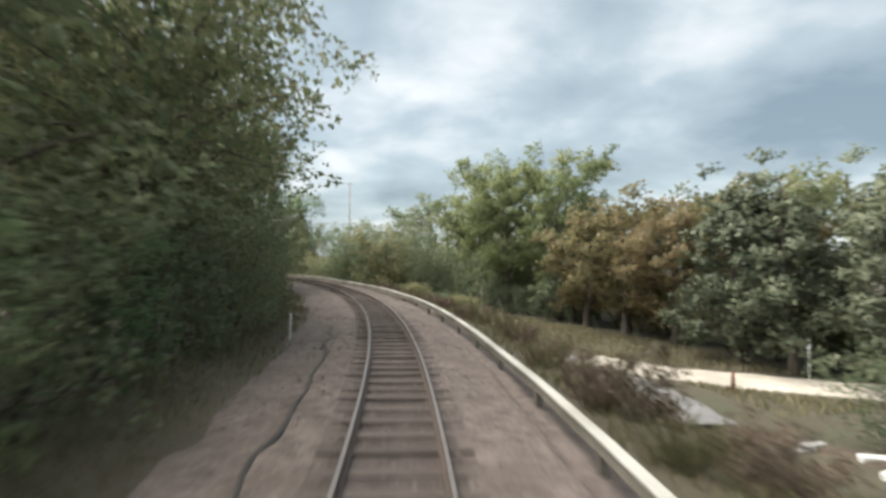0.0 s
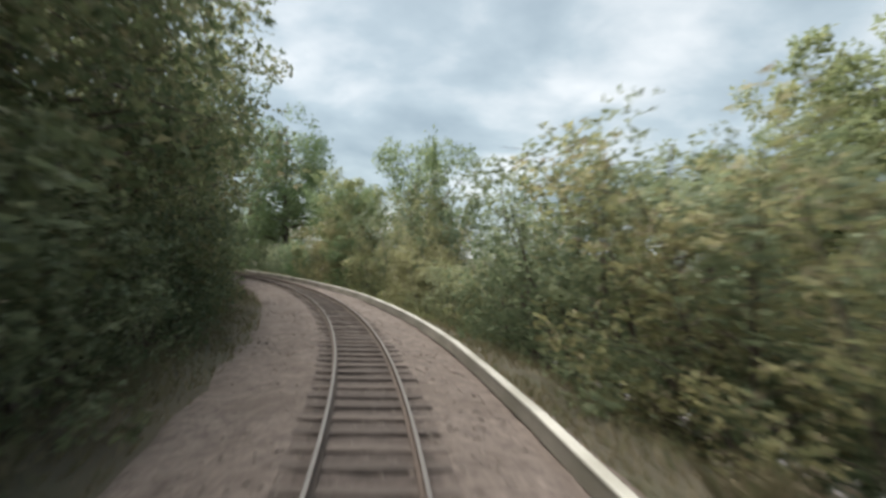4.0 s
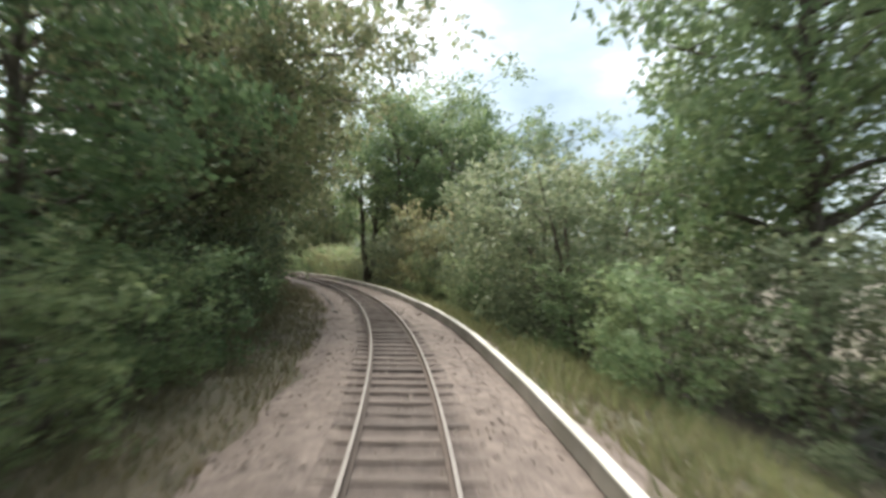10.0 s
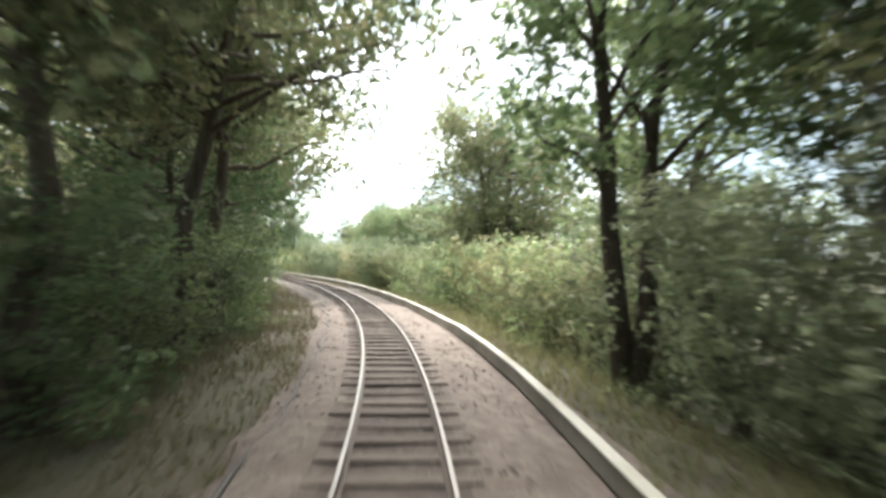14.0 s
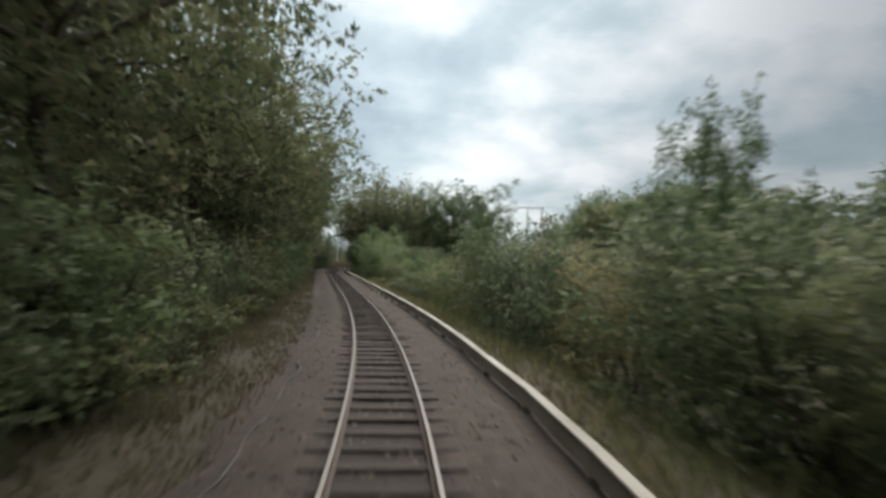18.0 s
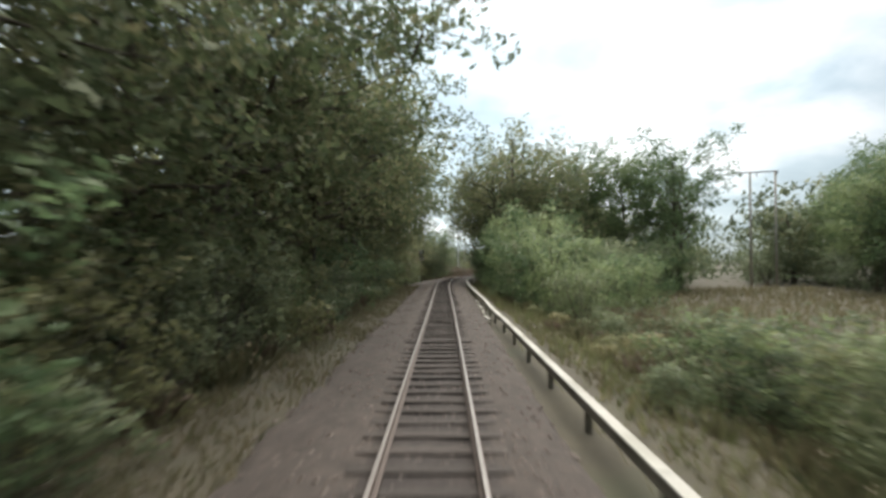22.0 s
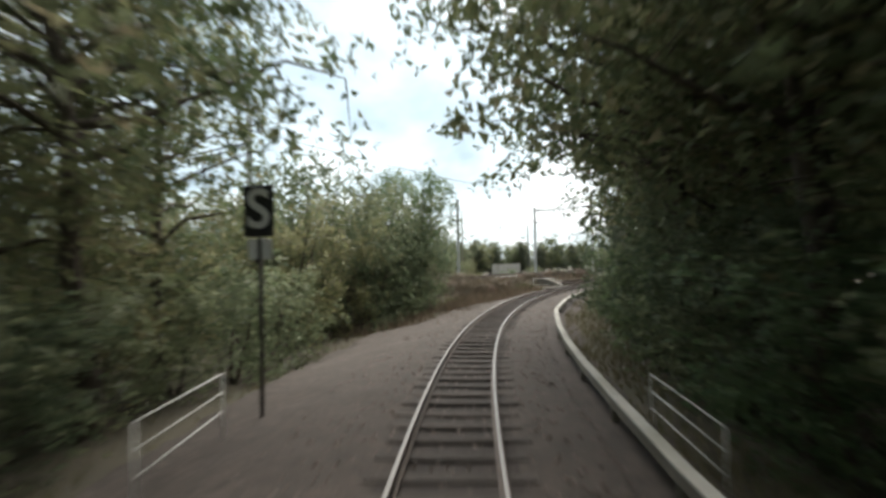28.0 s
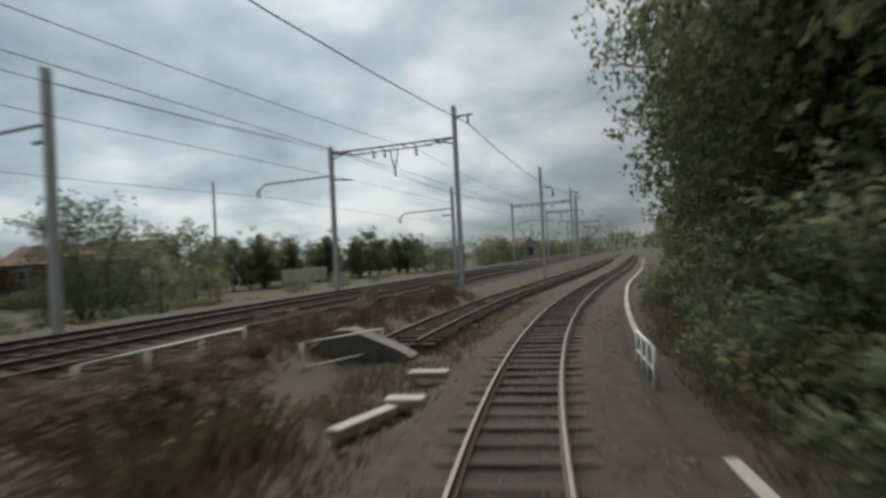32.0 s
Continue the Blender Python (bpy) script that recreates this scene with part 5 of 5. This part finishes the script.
def ribbon(name, pts, wide, material, label, lift, flare=0.0):
    P = [Vector((x, y, 0)) for x, y in pts]
    fine = []
    for i in range(len(P) - 1):
        a, b, c, d = P[max(i - 1, 0)], P[i], P[i + 1], P[min(i + 2, len(P) - 1)]
        for u in np.linspace(0, 1, 9)[:-1]:
            fine.append(0.5 * (2 * b + (c - a) * u + (2 * a - 5 * b + 4 * c - d) * u ** 2 + (3 * b - a - 3 * c + d) * u ** 3))
    fine.append(P[-1])
    V, F, n = [], [], 9
    for i, p in enumerate(fine):
        d = (fine[min(i + 1, len(fine) - 1)] - fine[max(i - 1, 0)]).normalized()
        side = Vector((d.y, -d.x, 0))
        rag = 0.25 * math.sin(i * 1.7) + 0.15 * math.sin(i * 0.6) + flare * math.exp(-i / 6)
        for k in range(n):
            q = p + side * (wide + rag) * (k / (n - 1) - 0.5) * (1 + 0.22 * (k in (0, n - 1)))
            rise = lift + 0.05 * (1 - (2 * k / (n - 1) - 1) ** 2) if 0 < k < n - 1 else -0.3
            V.append((q.x, q.y, max(land_at(q.x, q.y), land_at(p.x, p.y) - 0.1) + rise))
    for i in range(len(fine) - 1):
        F += [(i * n + k, i * n + k + 1, (i + 1) * n + k + 1, (i + 1) * n + k) for k in range(n - 1)]
    tagged(new(name, mesh_of(name, V, F, material, True)), label, "road", kind="structure")


ribbon("road", [(11.6, 23), (11.2, 28), (10.4, 33), (8.9, 40), (6.6, 47.5), (3.2, 58), (-4, 72), (-12, 84)], 2.6, M_asphalt, "worn grey lane along the foot of the bank", 0.16)
ribbon("earth_strip", [(10.6, 26.5), (11.8, 24), (13.2, 21.6), (15.5, 19), (19, 16.5)], 1.3, M_soil, "bare brown earth along the edge of the grass island", 0.1)
ribbon("sandy_road", [(10.2, 37.0), (13.5, 34.8), (18.5, 32.0), (25, 28), (34, 22), (48, 12)], 3.8, M_track, "pale sandy road branching off past a grass island", 0.2, 4.0)


def road_sign():
    x, y = 21.5, 32.3
    g = land_at(x, y)
    sign = thing("road_sign", (x, y, g), "white-backed road sign with two plates on a grey post", "road sign", turn=0.45)
    part("post", bars_mesh("post", [([(0, 0, -0.2), (0, 0, 2.3)], 0.035)], M_steel, 8), sign)
    part("plate", box_bm((0.42, 0.02, 0.5), (0, 0.045, 2.02), 0.008), sign, "white sign plate", M_white_paint)
    part("plate", box_bm((0.32, 0.02, 0.32), (0, 0.045, 1.5), 0.008), sign, "small white sign plate", M_white_paint)


road_sign()


def stake(x, y, tall, material, label, r=0.06, name="stake"):
    ob = thing(name, (x, y, land_at(x, y)), label, "post")
    part("shaft", bars_mesh("shaft", [([(0, 0, -0.3), (0.01, 0.02, tall * 0.6), (0.02, 0.01, tall)], [r, r * 0.95, r * 0.8])], material, 7), ob)


stake(15.6, 29.2, 0.95, M_redwood, "short red-brown wooden post on the grass island", 0.1)
stake(*spot(17.0, -2.7)[:2], 0.75, M_white_paint, "thin white marker stake on the inner bank", 0.025, "marker_stake")
stake(12.95, 62.2, 3.6, M_wood, "thin grey concrete post in front of the trees", 0.07, "fence_post")
stake(6.9, 67.5, 3.0, M_wood, "thin grey post among the trees", 0.06, "fence_post")


def kerb_stones():
    for x, y, a in ((13.6, 20.2, 0.3), (15.0, 19.0, -0.3), (14.6, 17.8, 0.5)):
        ob = thing("kerb_stone", (x, y, land_at(x, y)), "white painted kerb stone by the lane", "stone", "kerb stones by the lane", turn=a)
        part("stone", box_bm((1.1, 0.3, 0.28), (0, 0, 0.1), 0.05), ob, "", M_white_paint)


kerb_stones()


def wooden_pole(x, y, tall, label, arms=True, turn=0.0):
    ob = thing("utility_pole", (x, y, land_at(x, y)), label, "pole", turn=turn)
    part("shaft", bars_mesh("shaft", [([(0, 0, -0.5), (0, 0, tall)], [0.15, 0.1])], M_wood, 9), ob)
    if arms:
        part("crossarm", box_bm((1.3, 0.09, 0.1), (0, 0, tall - 0.35), 0.01), ob, "", M_wood)
        for a in (-0.55, 0.55):
            part("insulator", bars_mesh("insulator", [([(a, 0, tall - 0.3), (a, 0, tall - 0.12)], 0.04)], M_white_paint, 7), ob)


wooden_pole(-14.0, 116.0, 18.5, "tall thin utility pole above the distant trees")


def h_frame_pole(x, y, turn):
    g = land_at(x, y)
    ob = thing("double_pole", (x, y, g), "grey twin-post power pole with one crossbar in the meadow", "pole", turn=turn)
    for a in (-1.35, 1.35):
        part("post", bars_mesh("post", [([(a, 0, -0.4), (a, 0, 12.6 - g)], [0.17, 0.12])], M_pole, 9), ob)
    part("crossbar", box_bm((5.0, 0.12, 0.14), (-0.8, 0, 12.5 - g), 0.01), ob, "", M_dark_steel)
    for a in (-3.1, -0.6, 1.5):
        part("insulator", bars_mesh("insulator", [([(a, 0, 12.42 - g), (a, 0, 12.0 - g)], 0.06)], M_dark_steel, 7), ob)


h_frame_pole(-215.0, 139.0, 1.35)

# ---- whistle board ----


def letter(text, size, name):
    curve = bpy.data.curves.new(name, "FONT")
    curve.body, curve.size, curve.extrude, curve.align_x, curve.align_y, curve.offset = text, size, 0.004, "CENTER", "CENTER", 0.012
    tmp = bpy.data.objects.new(name, curve)
    scene.collection.objects.link(tmp)
    bpy.context.view_layer.update()
    me = bpy.data.meshes.new_from_object(tmp.evaluated_get(bpy.context.evaluated_depsgraph_get()))
    bpy.data.objects.remove(tmp)
    me.name = name
    return me


def whistle_board():
    p = spot(274.5, -3.32)
    board = thing("whistle_board", p, "black railway board with white S, small J plate below, on post", "railway sign", turn=heading(270) - 0.12)
    g = p.z
    part("post", bars_mesh("post", [([(0, 0.05, -0.3), (0, 0.05, 3.3 - g)], 0.04)], M_dark_steel, 8), board)
    plate = part("plate", box_bm((0.54, 0.025, 0.86), (0, 0, 2.9 - g), 0.012), board, "black plate", M_black_paint)
    face = letter("S", 0.92, "letter")
    face.materials.clear()
    face.materials.append(M_sign_white)
    part("letter", face, plate, "white letter S", at=Matrix.Translation((0, -0.019, 2.9 - g)) @ Matrix.Rotation(radians(90), 4, "X"))
    small = part("small_plate", box_bm((0.42, 0.025, 0.34), (0.02, 0, 2.26 - g), 0.01), board, "small white plate", M_sign_white)
    face = letter("J", 0.4, "letter")
    face.materials.clear()
    face.materials.append(M_black_paint)
    part("letter", face, small, "black letter J", at=Matrix.Translation((0.02, -0.019, 2.26 - g)) @ Matrix.Rotation(radians(90), 4, "X"))


whistle_board()

# ---- culvert railings ----


def railing(name, s0, l0, s1, l1, top, drop, bars, label, posts=3, r=0.022):
    a, b = Vector((*map(float, on_line(s0, l0)), top[0])), Vector((*map(float, on_line(s1, l1)), top[1]))
    ob = thing(name, (0, 0, 0), label, "railing")
    for k in range(bars):
        d = Vector((0, 0, -drop * k / max(bars - 1, 1)))
        part("bar", bars_mesh("bar", [([a + d, b + d], r if k == 0 else r * 0.8)], M_white_paint, 6), ob)
    for k in range(posts):
        p = a.lerp(b, k / (posts - 1))
        part("post", bars_mesh("post", [([p, (p.x, p.y, min(land_at(p.x, p.y), p.z - 0.5) - 0.15)], r * 1.1)], M_steel, 6), ob)


railing("culvert_railing", 270.6, -3.1, 273.4, -3.45, (0.48, 0.42), 0.55, 3, "thin white three-bar railing at a culvert", 2, 0.011)
railing("culvert_railing", 271.2, 2.85, 274.0, 2.85, (0.25, 0.28), 0.5, 3, "thin white three-bar railing at a culvert behind the trough", 2, 0.011)
railing("culvert_railing", 313.2, 2.0, 315.4, 1.95, (0.35, 0.33), 0.75, 3, "pale tubular railing on a culvert head", 4, 0.03)
railing("culvert_railing", 311.0, -6.65, 315.2, -6.45, (0.62, 0.6), 0.75, 2, "pale tubular railing by the main line", 4, 0.03)
railing("culvert_railing", 314.5, -4.7, 316.8, -3.8, (0.35, 0.3), 0.5, 2, "short pale handrail by the concrete headwall", 2, 0.025)


def headwall():
    p = spot(316.4, -3.9, -0.9)
    ob = thing("culvert_headwall", p, "weathered grey concrete culvert headwall with a sloping top", "headwall", turn=heading(316))
    bm = bmesh.new()
    prof = [(-1.5, 0), (1.0, 0), (1.0, 0.62), (0.55, 0.86), (-0.5, 1.28), (-0.9, 1.25), (-1.5, 0.8)]
    f = bm.faces.new([bm.verts.new((x, -0.2, z)) for x, z in prof])
    made = bmesh.ops.extrude_face_region(bm, geom=[f])
    bmesh.ops.translate(bm, verts=[v for v in made["geom"] if isinstance(v, bmesh.types.BMVert)], vec=(0, 0.6, 0))
    bmesh.ops.recalc_face_normals(bm, faces=bm.faces)
    part("wall", bm, ob, "", M_concrete_side)
    walk_slabs = thing("concrete_slabs", (0, 0, 0), "pale concrete slabs stepping along the trackside", "slab")
    for s, lat, l, w, a, z in ((311.9, -1.8, 0.6, 0.34, 0.0, -0.16), (313.9, -1.9, 0.75, 0.32, 0.05, -0.17), (311.0, -2.15, 1.3, 0.22, 1.2, -0.2)):
        q = spot(s, lat, z)
        part("slab", box_bm((l, w, 0.12), (0, 0, 0), 0.015), walk_slabs, "", M_concrete, Matrix.Translation(q) @ Matrix.Rotation(heading(s) + a, 4, "Z"))


headwall()


def edging_slabs():
    """Narrow concrete slabs left lying where the ballast drops off below the trough."""
    ob = thing("edging_slabs", (0, 0, 0), "narrow pale concrete slabs lying along the ballast edge", "slab")
    for s, lat, l, a, z in ((238.4, 1.98, 0.9, 0.1, -0.23), (236.6, 1.9, 1.0, -0.06, -0.24), (234.3, 1.9, 1.7, 0.04, -0.24), (231.6, 1.86, 2.2, -0.03, -0.25), (228.9, 1.84, 1.5, 0.08, -0.25)):
        part("slab", box_bm((0.13, l, 0.07), (0, 0, 0), 0.012), ob, "", M_concrete_side if a < 0 else M_concrete, Matrix.Translation(spot(s, lat, z)) @ Matrix.Rotation(heading(s) + a, 4, "Z"))


edging_slabs()

# ---- main line overhead wires ----


def main_at(u, w, z=0.0):
    q = MAIN_O + MAIN_U * u + MAIN_W * w
    return Vector((q[0], q[1], z))


MAIN_TURN = math.atan2(MAIN_U[1], MAIN_U[0]) - math.pi / 2


def h_pole(parent, x, tall, g, name="mast"):
    """A broad-flange steel mast."""
    bm = box_bm((0.19, 0.018, tall + 0.6), (x, -0.11, tall / 2 - 0.3))
    box_bm((0.19, 0.018, tall + 0.6), (x, 0.11, tall / 2 - 0.3), bm=bm)
    box_bm((0.014, 0.204, tall + 0.6), (x, 0, tall / 2 - 0.3), bm=bm)
    return part(name, bm, parent, "grey galvanised steel mast", M_steel)


def insulated_arm(parent, x, z, reach, name="cantilever"):
    part(name, bars_mesh(name, [([(x, 0, z), (x + reach * 0.9, 0, z - 0.1), (x + reach, 0, z - 0.45)], 0.045)], M_dark_steel, 6), parent)
    part("insulator", bars_mesh("insulator", [([(x + reach, 0, z - 0.45), (x + reach, 0, z - 0.8)], 0.07)], M_dark_steel, 8), parent)


def portal(u, w_left, w_right, tops, bases, feeder=True, left_arm=True, label="steel catenary portal with a trussed beam over the main line"):
    g = min(bases)
    o = main_at(u, 0, g)
    ob = thing("catenary_portal", o, label, "catenary portal", "catenary portals along the main line", turn=MAIN_TURN)
    left = h_pole(ob, w_left, tops[0] - g, g)
    right = h_pole(ob, w_right, tops[1] - g, g)
    z = min(tops) - 0.35 - g
    span = w_right - w_left
    bars = [([(w_left, 0, z), (w_right, 0, z + 0.1)], 0.05), ([(w_left, 0, z - 0.32), (w_left + 1.1, 0, z - 0.02)], 0.04), ([(w_right, 0, z - 0.22), (w_right - 1.1, 0, z + 0.06)], 0.04),
            ([(w_left, 0, z - 0.02), (w_left + 1.4, 0, z - 0.22), (w_right - 1.4, 0, z - 0.14), (w_right, 0, z + 0.08)], 0.035)]
    for k in range(9):
        a = w_left + 1.0 + (span - 2.0) * k / 8
        bars.append(([(a, 0, z), (a + (span - 2) / 16, 0, z - 0.2)], 0.02))
    part("beam", bars_mesh("beam", bars, M_dark_steel, 5), ob, "dark trussed beam")
    for f, l in ((0.36, 0.5), (0.45, 0.55), (0.7, 0.6)):
        a = w_left + span * f
        part("insulator", bars_mesh("insulator", [([(a, 0, z - 0.1), (a, 0, z - l)], [0.05, 0.07])], M_dark_steel, 6), ob)
    a = w_left + span * 0.52
    part("drop_bracket", bars_mesh("drop_bracket", [([(a - 0.22, 0, z - 0.1), (a + 0.05, 0, z - 1.25), (a + 0.05, 0, z - 1.55)], 0.04), ([(a + 0.28, 0, z - 0.1), (a + 0.05, 0, z - 1.25)], 0.04)], M_dark_steel, 6), ob)
    if left_arm:
        insulated_arm(ob, w_left, tops[0] - g - 1.55, -4.6)
        part("insulator", bars_mesh("insulator", [([(w_left, 0, tops[0] - g - 1.75), (w_left + 1.2, 0, tops[0] - g - 1.85)], 0.045)], M_dark_steel, 6), ob)
    if feeder:
        part("feeder_arm", bars_mesh("feeder_arm", [([(w_right, 0, tops[1] - g - 0.55), (w_right + 0.95, 0, tops[1] - g - 0.5)], 0.045)], M_dark_steel, 6), ob)
        part("insulator", bars_mesh("insulator", [([(w_right + 0.7, 0, tops[1] - g - 0.5), (w_right + 0.7, 0, tops[1] - g - 0.95)], 0.06)], M_dark_steel, 6), ob)


portal(-45.2, -8.6, -0.4, (8.3, 9.4), (0.0, 0.0))
portal(-1.2, -6.9, 0.0, (8.0, 9.3), (0.1, 0.1))
portal(39.5, -5.6, 1.2, (7.6, 8.8), (0.1, 0.1), left_arm=False)
portal(66, -5.5, -1.0, (8.2, 10.4), (0.1, 0.1))
for u in (108, 150, 195, 245):
    portal(u, -7.0, 0.0, (8.0, 9.2), (0.1, 0.1))


def single_mast(u, w, top, arm, label, material=None, group="catenary masts along the main line", thin=False):
    g = land_at(*main_at(u, w)[:2])
    ob = thing("catenary_mast", main_at(u, w, g), label, "catenary mast", group, turn=MAIN_TURN)
    if thin:
        part("mast", bars_mesh("mast", [([(0, 0, -0.4), (0, 0, top - g)], [0.14, 0.1])], material, 8), ob)
    else:
        h_pole(ob, 0, top - g, g)
    if arm:
        insulated_arm(ob, 0, top - g - 1.55, arm)
        part("insulator", bars_mesh("insulator", [([(0, 0, top - g - 2.0), (arm * 0.2, 0, top - g - 2.05)], 0.05)], M_dark_steel, 6), ob)


single_mast(-17.3, -6.8, 7.7, -3.0, "grey steel mast with a long curved cantilever arm")
single_mast(12.7, -4.6, 6.9, -4.2, "slim grey steel mast with a cantilever arm", )
single_mast(16.4, 1.4, 8.3, 0.9, "grey steel mast with a short feeder arm")
single_mast(52, 0.6, 8.6, 0.8, "grey steel mast with a short feeder arm, farther along")
single_mast(16.5, -28.8, 9.8, 0, "dark wooden pole beyond the tracks", M_wood, thin=True)
single_mast(30, -24, 8.0, 0, "thin dark pole beyond the tracks", M_dark_steel, thin=True)
single_mast(85, -3.0, 8.6, -3, "grey steel mast with a cantilever arm near the station")
single_mast(125, 1.6, 8.6, 0.8, "grey steel mast with a feeder arm near the station")


def wires():
    runs = []
    stops = [-95, -45.2, -1.2, 39.5, 66, 108, 150, 195, 245]
    spec = (("feeder_wire", 0.72, 8.35, 0.7, 0.022, "thick feeder wire slung between the portals"),
            ("messenger_wire", -1.9, 7.3, 0.55, 0.012, "messenger wire over the near main-line track"), ("contact_wire", -1.9, 6.0, 0.05, 0.012, "contact wire over the near main-line track"),
            ("messenger_wire", -5.3, 7.3, 0.55, 0.012, "messenger wire over the far main-line track"), ("contact_wire", -5.3, 6.0, 0.05, 0.012, "contact wire over the far main-line track"),
            ("feeder_wire", -6.9, 7.9, 0.6, 0.014, "wire along the mast tops"), ("contact_wire", -10.6, 5.6, 0.3, 0.012, "wire over the outer track"))
    for name, w, z, sag, r, label in spec:
        pts = []
        for a, b in zip(stops, stops[1:]):
            for k in range(8):
                f = k / 8
                pts.append(main_at(a + (b - a) * f, w, z - 4 * sag * f * (1 - f)))
        pts.append(main_at(stops[-1], w, z))
        tagged(new(name, bars_mesh(name, [(pts, r)], M_wire, 5)), label, "wire", "overhead wires of the main line")


wires()

# ---- houses beyond the main line ----


def house(x, y, turn, long, deep, eave, ridge, roof_material, label, windows=3, chimney=True, g=0.0, wall=None):
    ob = thing("house", (x, y, g), label, "house", turn=turn)
    bm = bmesh.new()
    L, D = long / 2, deep / 2
    prof = [(-D, -0.4), (D, -0.4), (D, eave), (0, ridge - 0.1), (-D, eave)]
    f = bm.faces.new([bm.verts.new((-L, b, z - 2.0 * (z < 0))) for b, z in prof])
    made = bmesh.ops.extrude_face_region(bm, geom=[f])
    bmesh.ops.translate(bm, verts=[v for v in made["geom"] if isinstance(v, bmesh.types.BMVert)], vec=(long, 0, 0))
    bmesh.ops.recalc_face_normals(bm, faces=bm.faces)
    part("wall", bm, ob, "brown boarded wall" if wall else "pale rendered wall", wall or M_render)
    if wall:
        bm = bmesh.new()
        f = bm.faces.new([bm.verts.new((L + 0.004, b, z)) for b, z in prof])
        made = bmesh.ops.extrude_face_region(bm, geom=[f])
        bmesh.ops.translate(bm, verts=[v for v in made["geom"] if isinstance(v, bmesh.types.BMVert)], vec=(0.06, 0, 0))
        bmesh.ops.recalc_face_normals(bm, faces=bm.faces)
        part("gable", bm, ob, "pale rendered gable", M_render)
    slope = math.atan2(ridge - eave, D)
    roof = None
    for side in (-1, 1):
        n = math.hypot(D, ridge - eave) + 0.5
        m = Matrix.Translation((0, side * (D + 0.25) / 2, (ridge + eave) / 2 - 0.06)) @ Matrix.Rotation(-side * slope, 4, "X")
        roof = part("roof", box_bm((long + 0.7, n, 0.14), (0, 0, 0), 0.02), ob, "", roof_material, m)
    if chimney:
        part("chimney", box_bm((0.5, 0.5, 1.3), (L * 0.35, 0, ridge + 0.3), 0.03), ob, "", M_render)
    for side in (-1, 1):
        for k in range(windows):
            a = -L + long * (k + 0.6) / (windows + 0.2)
            w = part("window", box_bm((1.1, 0.1, 1.2), (a, side * (D + 0.02), eave * 0.55), 0.02), ob, "white framed window", M_white_paint)
            part("pane", box_bm((0.9, 0.06, 1.0), (a, side * (D + 0.06), eave * 0.55)), w, "dark pane", M_glass)
    for side in (-1, 1):
        w = part("opening", box_bm((0.1, 1.6, 2.0), (side * (L + 0.06), 0.2, 1.0), 0.02), ob, "dark garage opening", M_glass)


house(-313.5, 80.0, 1.27, 17.0, 8.0, 2.7, 4.7, M_tile, "long low brown house with an orange tiled roof beyond the railway", g=0.6, wall=M_brown_wall)
house(-385, 150, 0.6, 6.5, 6, 2.6, 4.4, M_slate, "small white house with a grey roof near the station", 2, g=0.6)
house(-379, 156, 0.2, 5.5, 5, 2.6, 4.2, M_tile, "small white house with an orange roof near the station", 2, g=0.6)
house(-440, 150, 0.9, 9, 7, 3.4, 5.6, M_slate, "white house with a grey roof among the far trees", g=0.5)


def garden_wall():
    a, b = Vector((-318, 101, 0)), Vector((-334, 107, 0))
    d = b - a
    ob = thing("garden_wall", (a.x, a.y, 0), "long pale concrete garden wall beyond the tracks", "wall", turn=math.atan2(d.y, d.x))
    n = 8
    for k in range(n):
        x = d.length * (k + 0.5) / n
        part("panel", box_bm((d.length / n - 0.06, 0.12, 1.9), (x, 0, 0.05), 0.02), ob, "", M_concrete)
    f = thing("white_fence", (-268.0, 78.0, land_at(-268, 78)), "white slatted garden fence by the long low house", "fence", turn=1.7)
    for k in range(9):
        part("slat", box_bm((0.3, 0.05, 1.1), (0.42 * k, 0, 0.75), 0.01), f, "", M_white_paint)
    for z in (0.4, 1.1):
        part("rail", box_bm((3.8, 0.05, 0.08), (1.7, 0.05, z), 0.005), f, "", M_white_paint)


garden_wall()
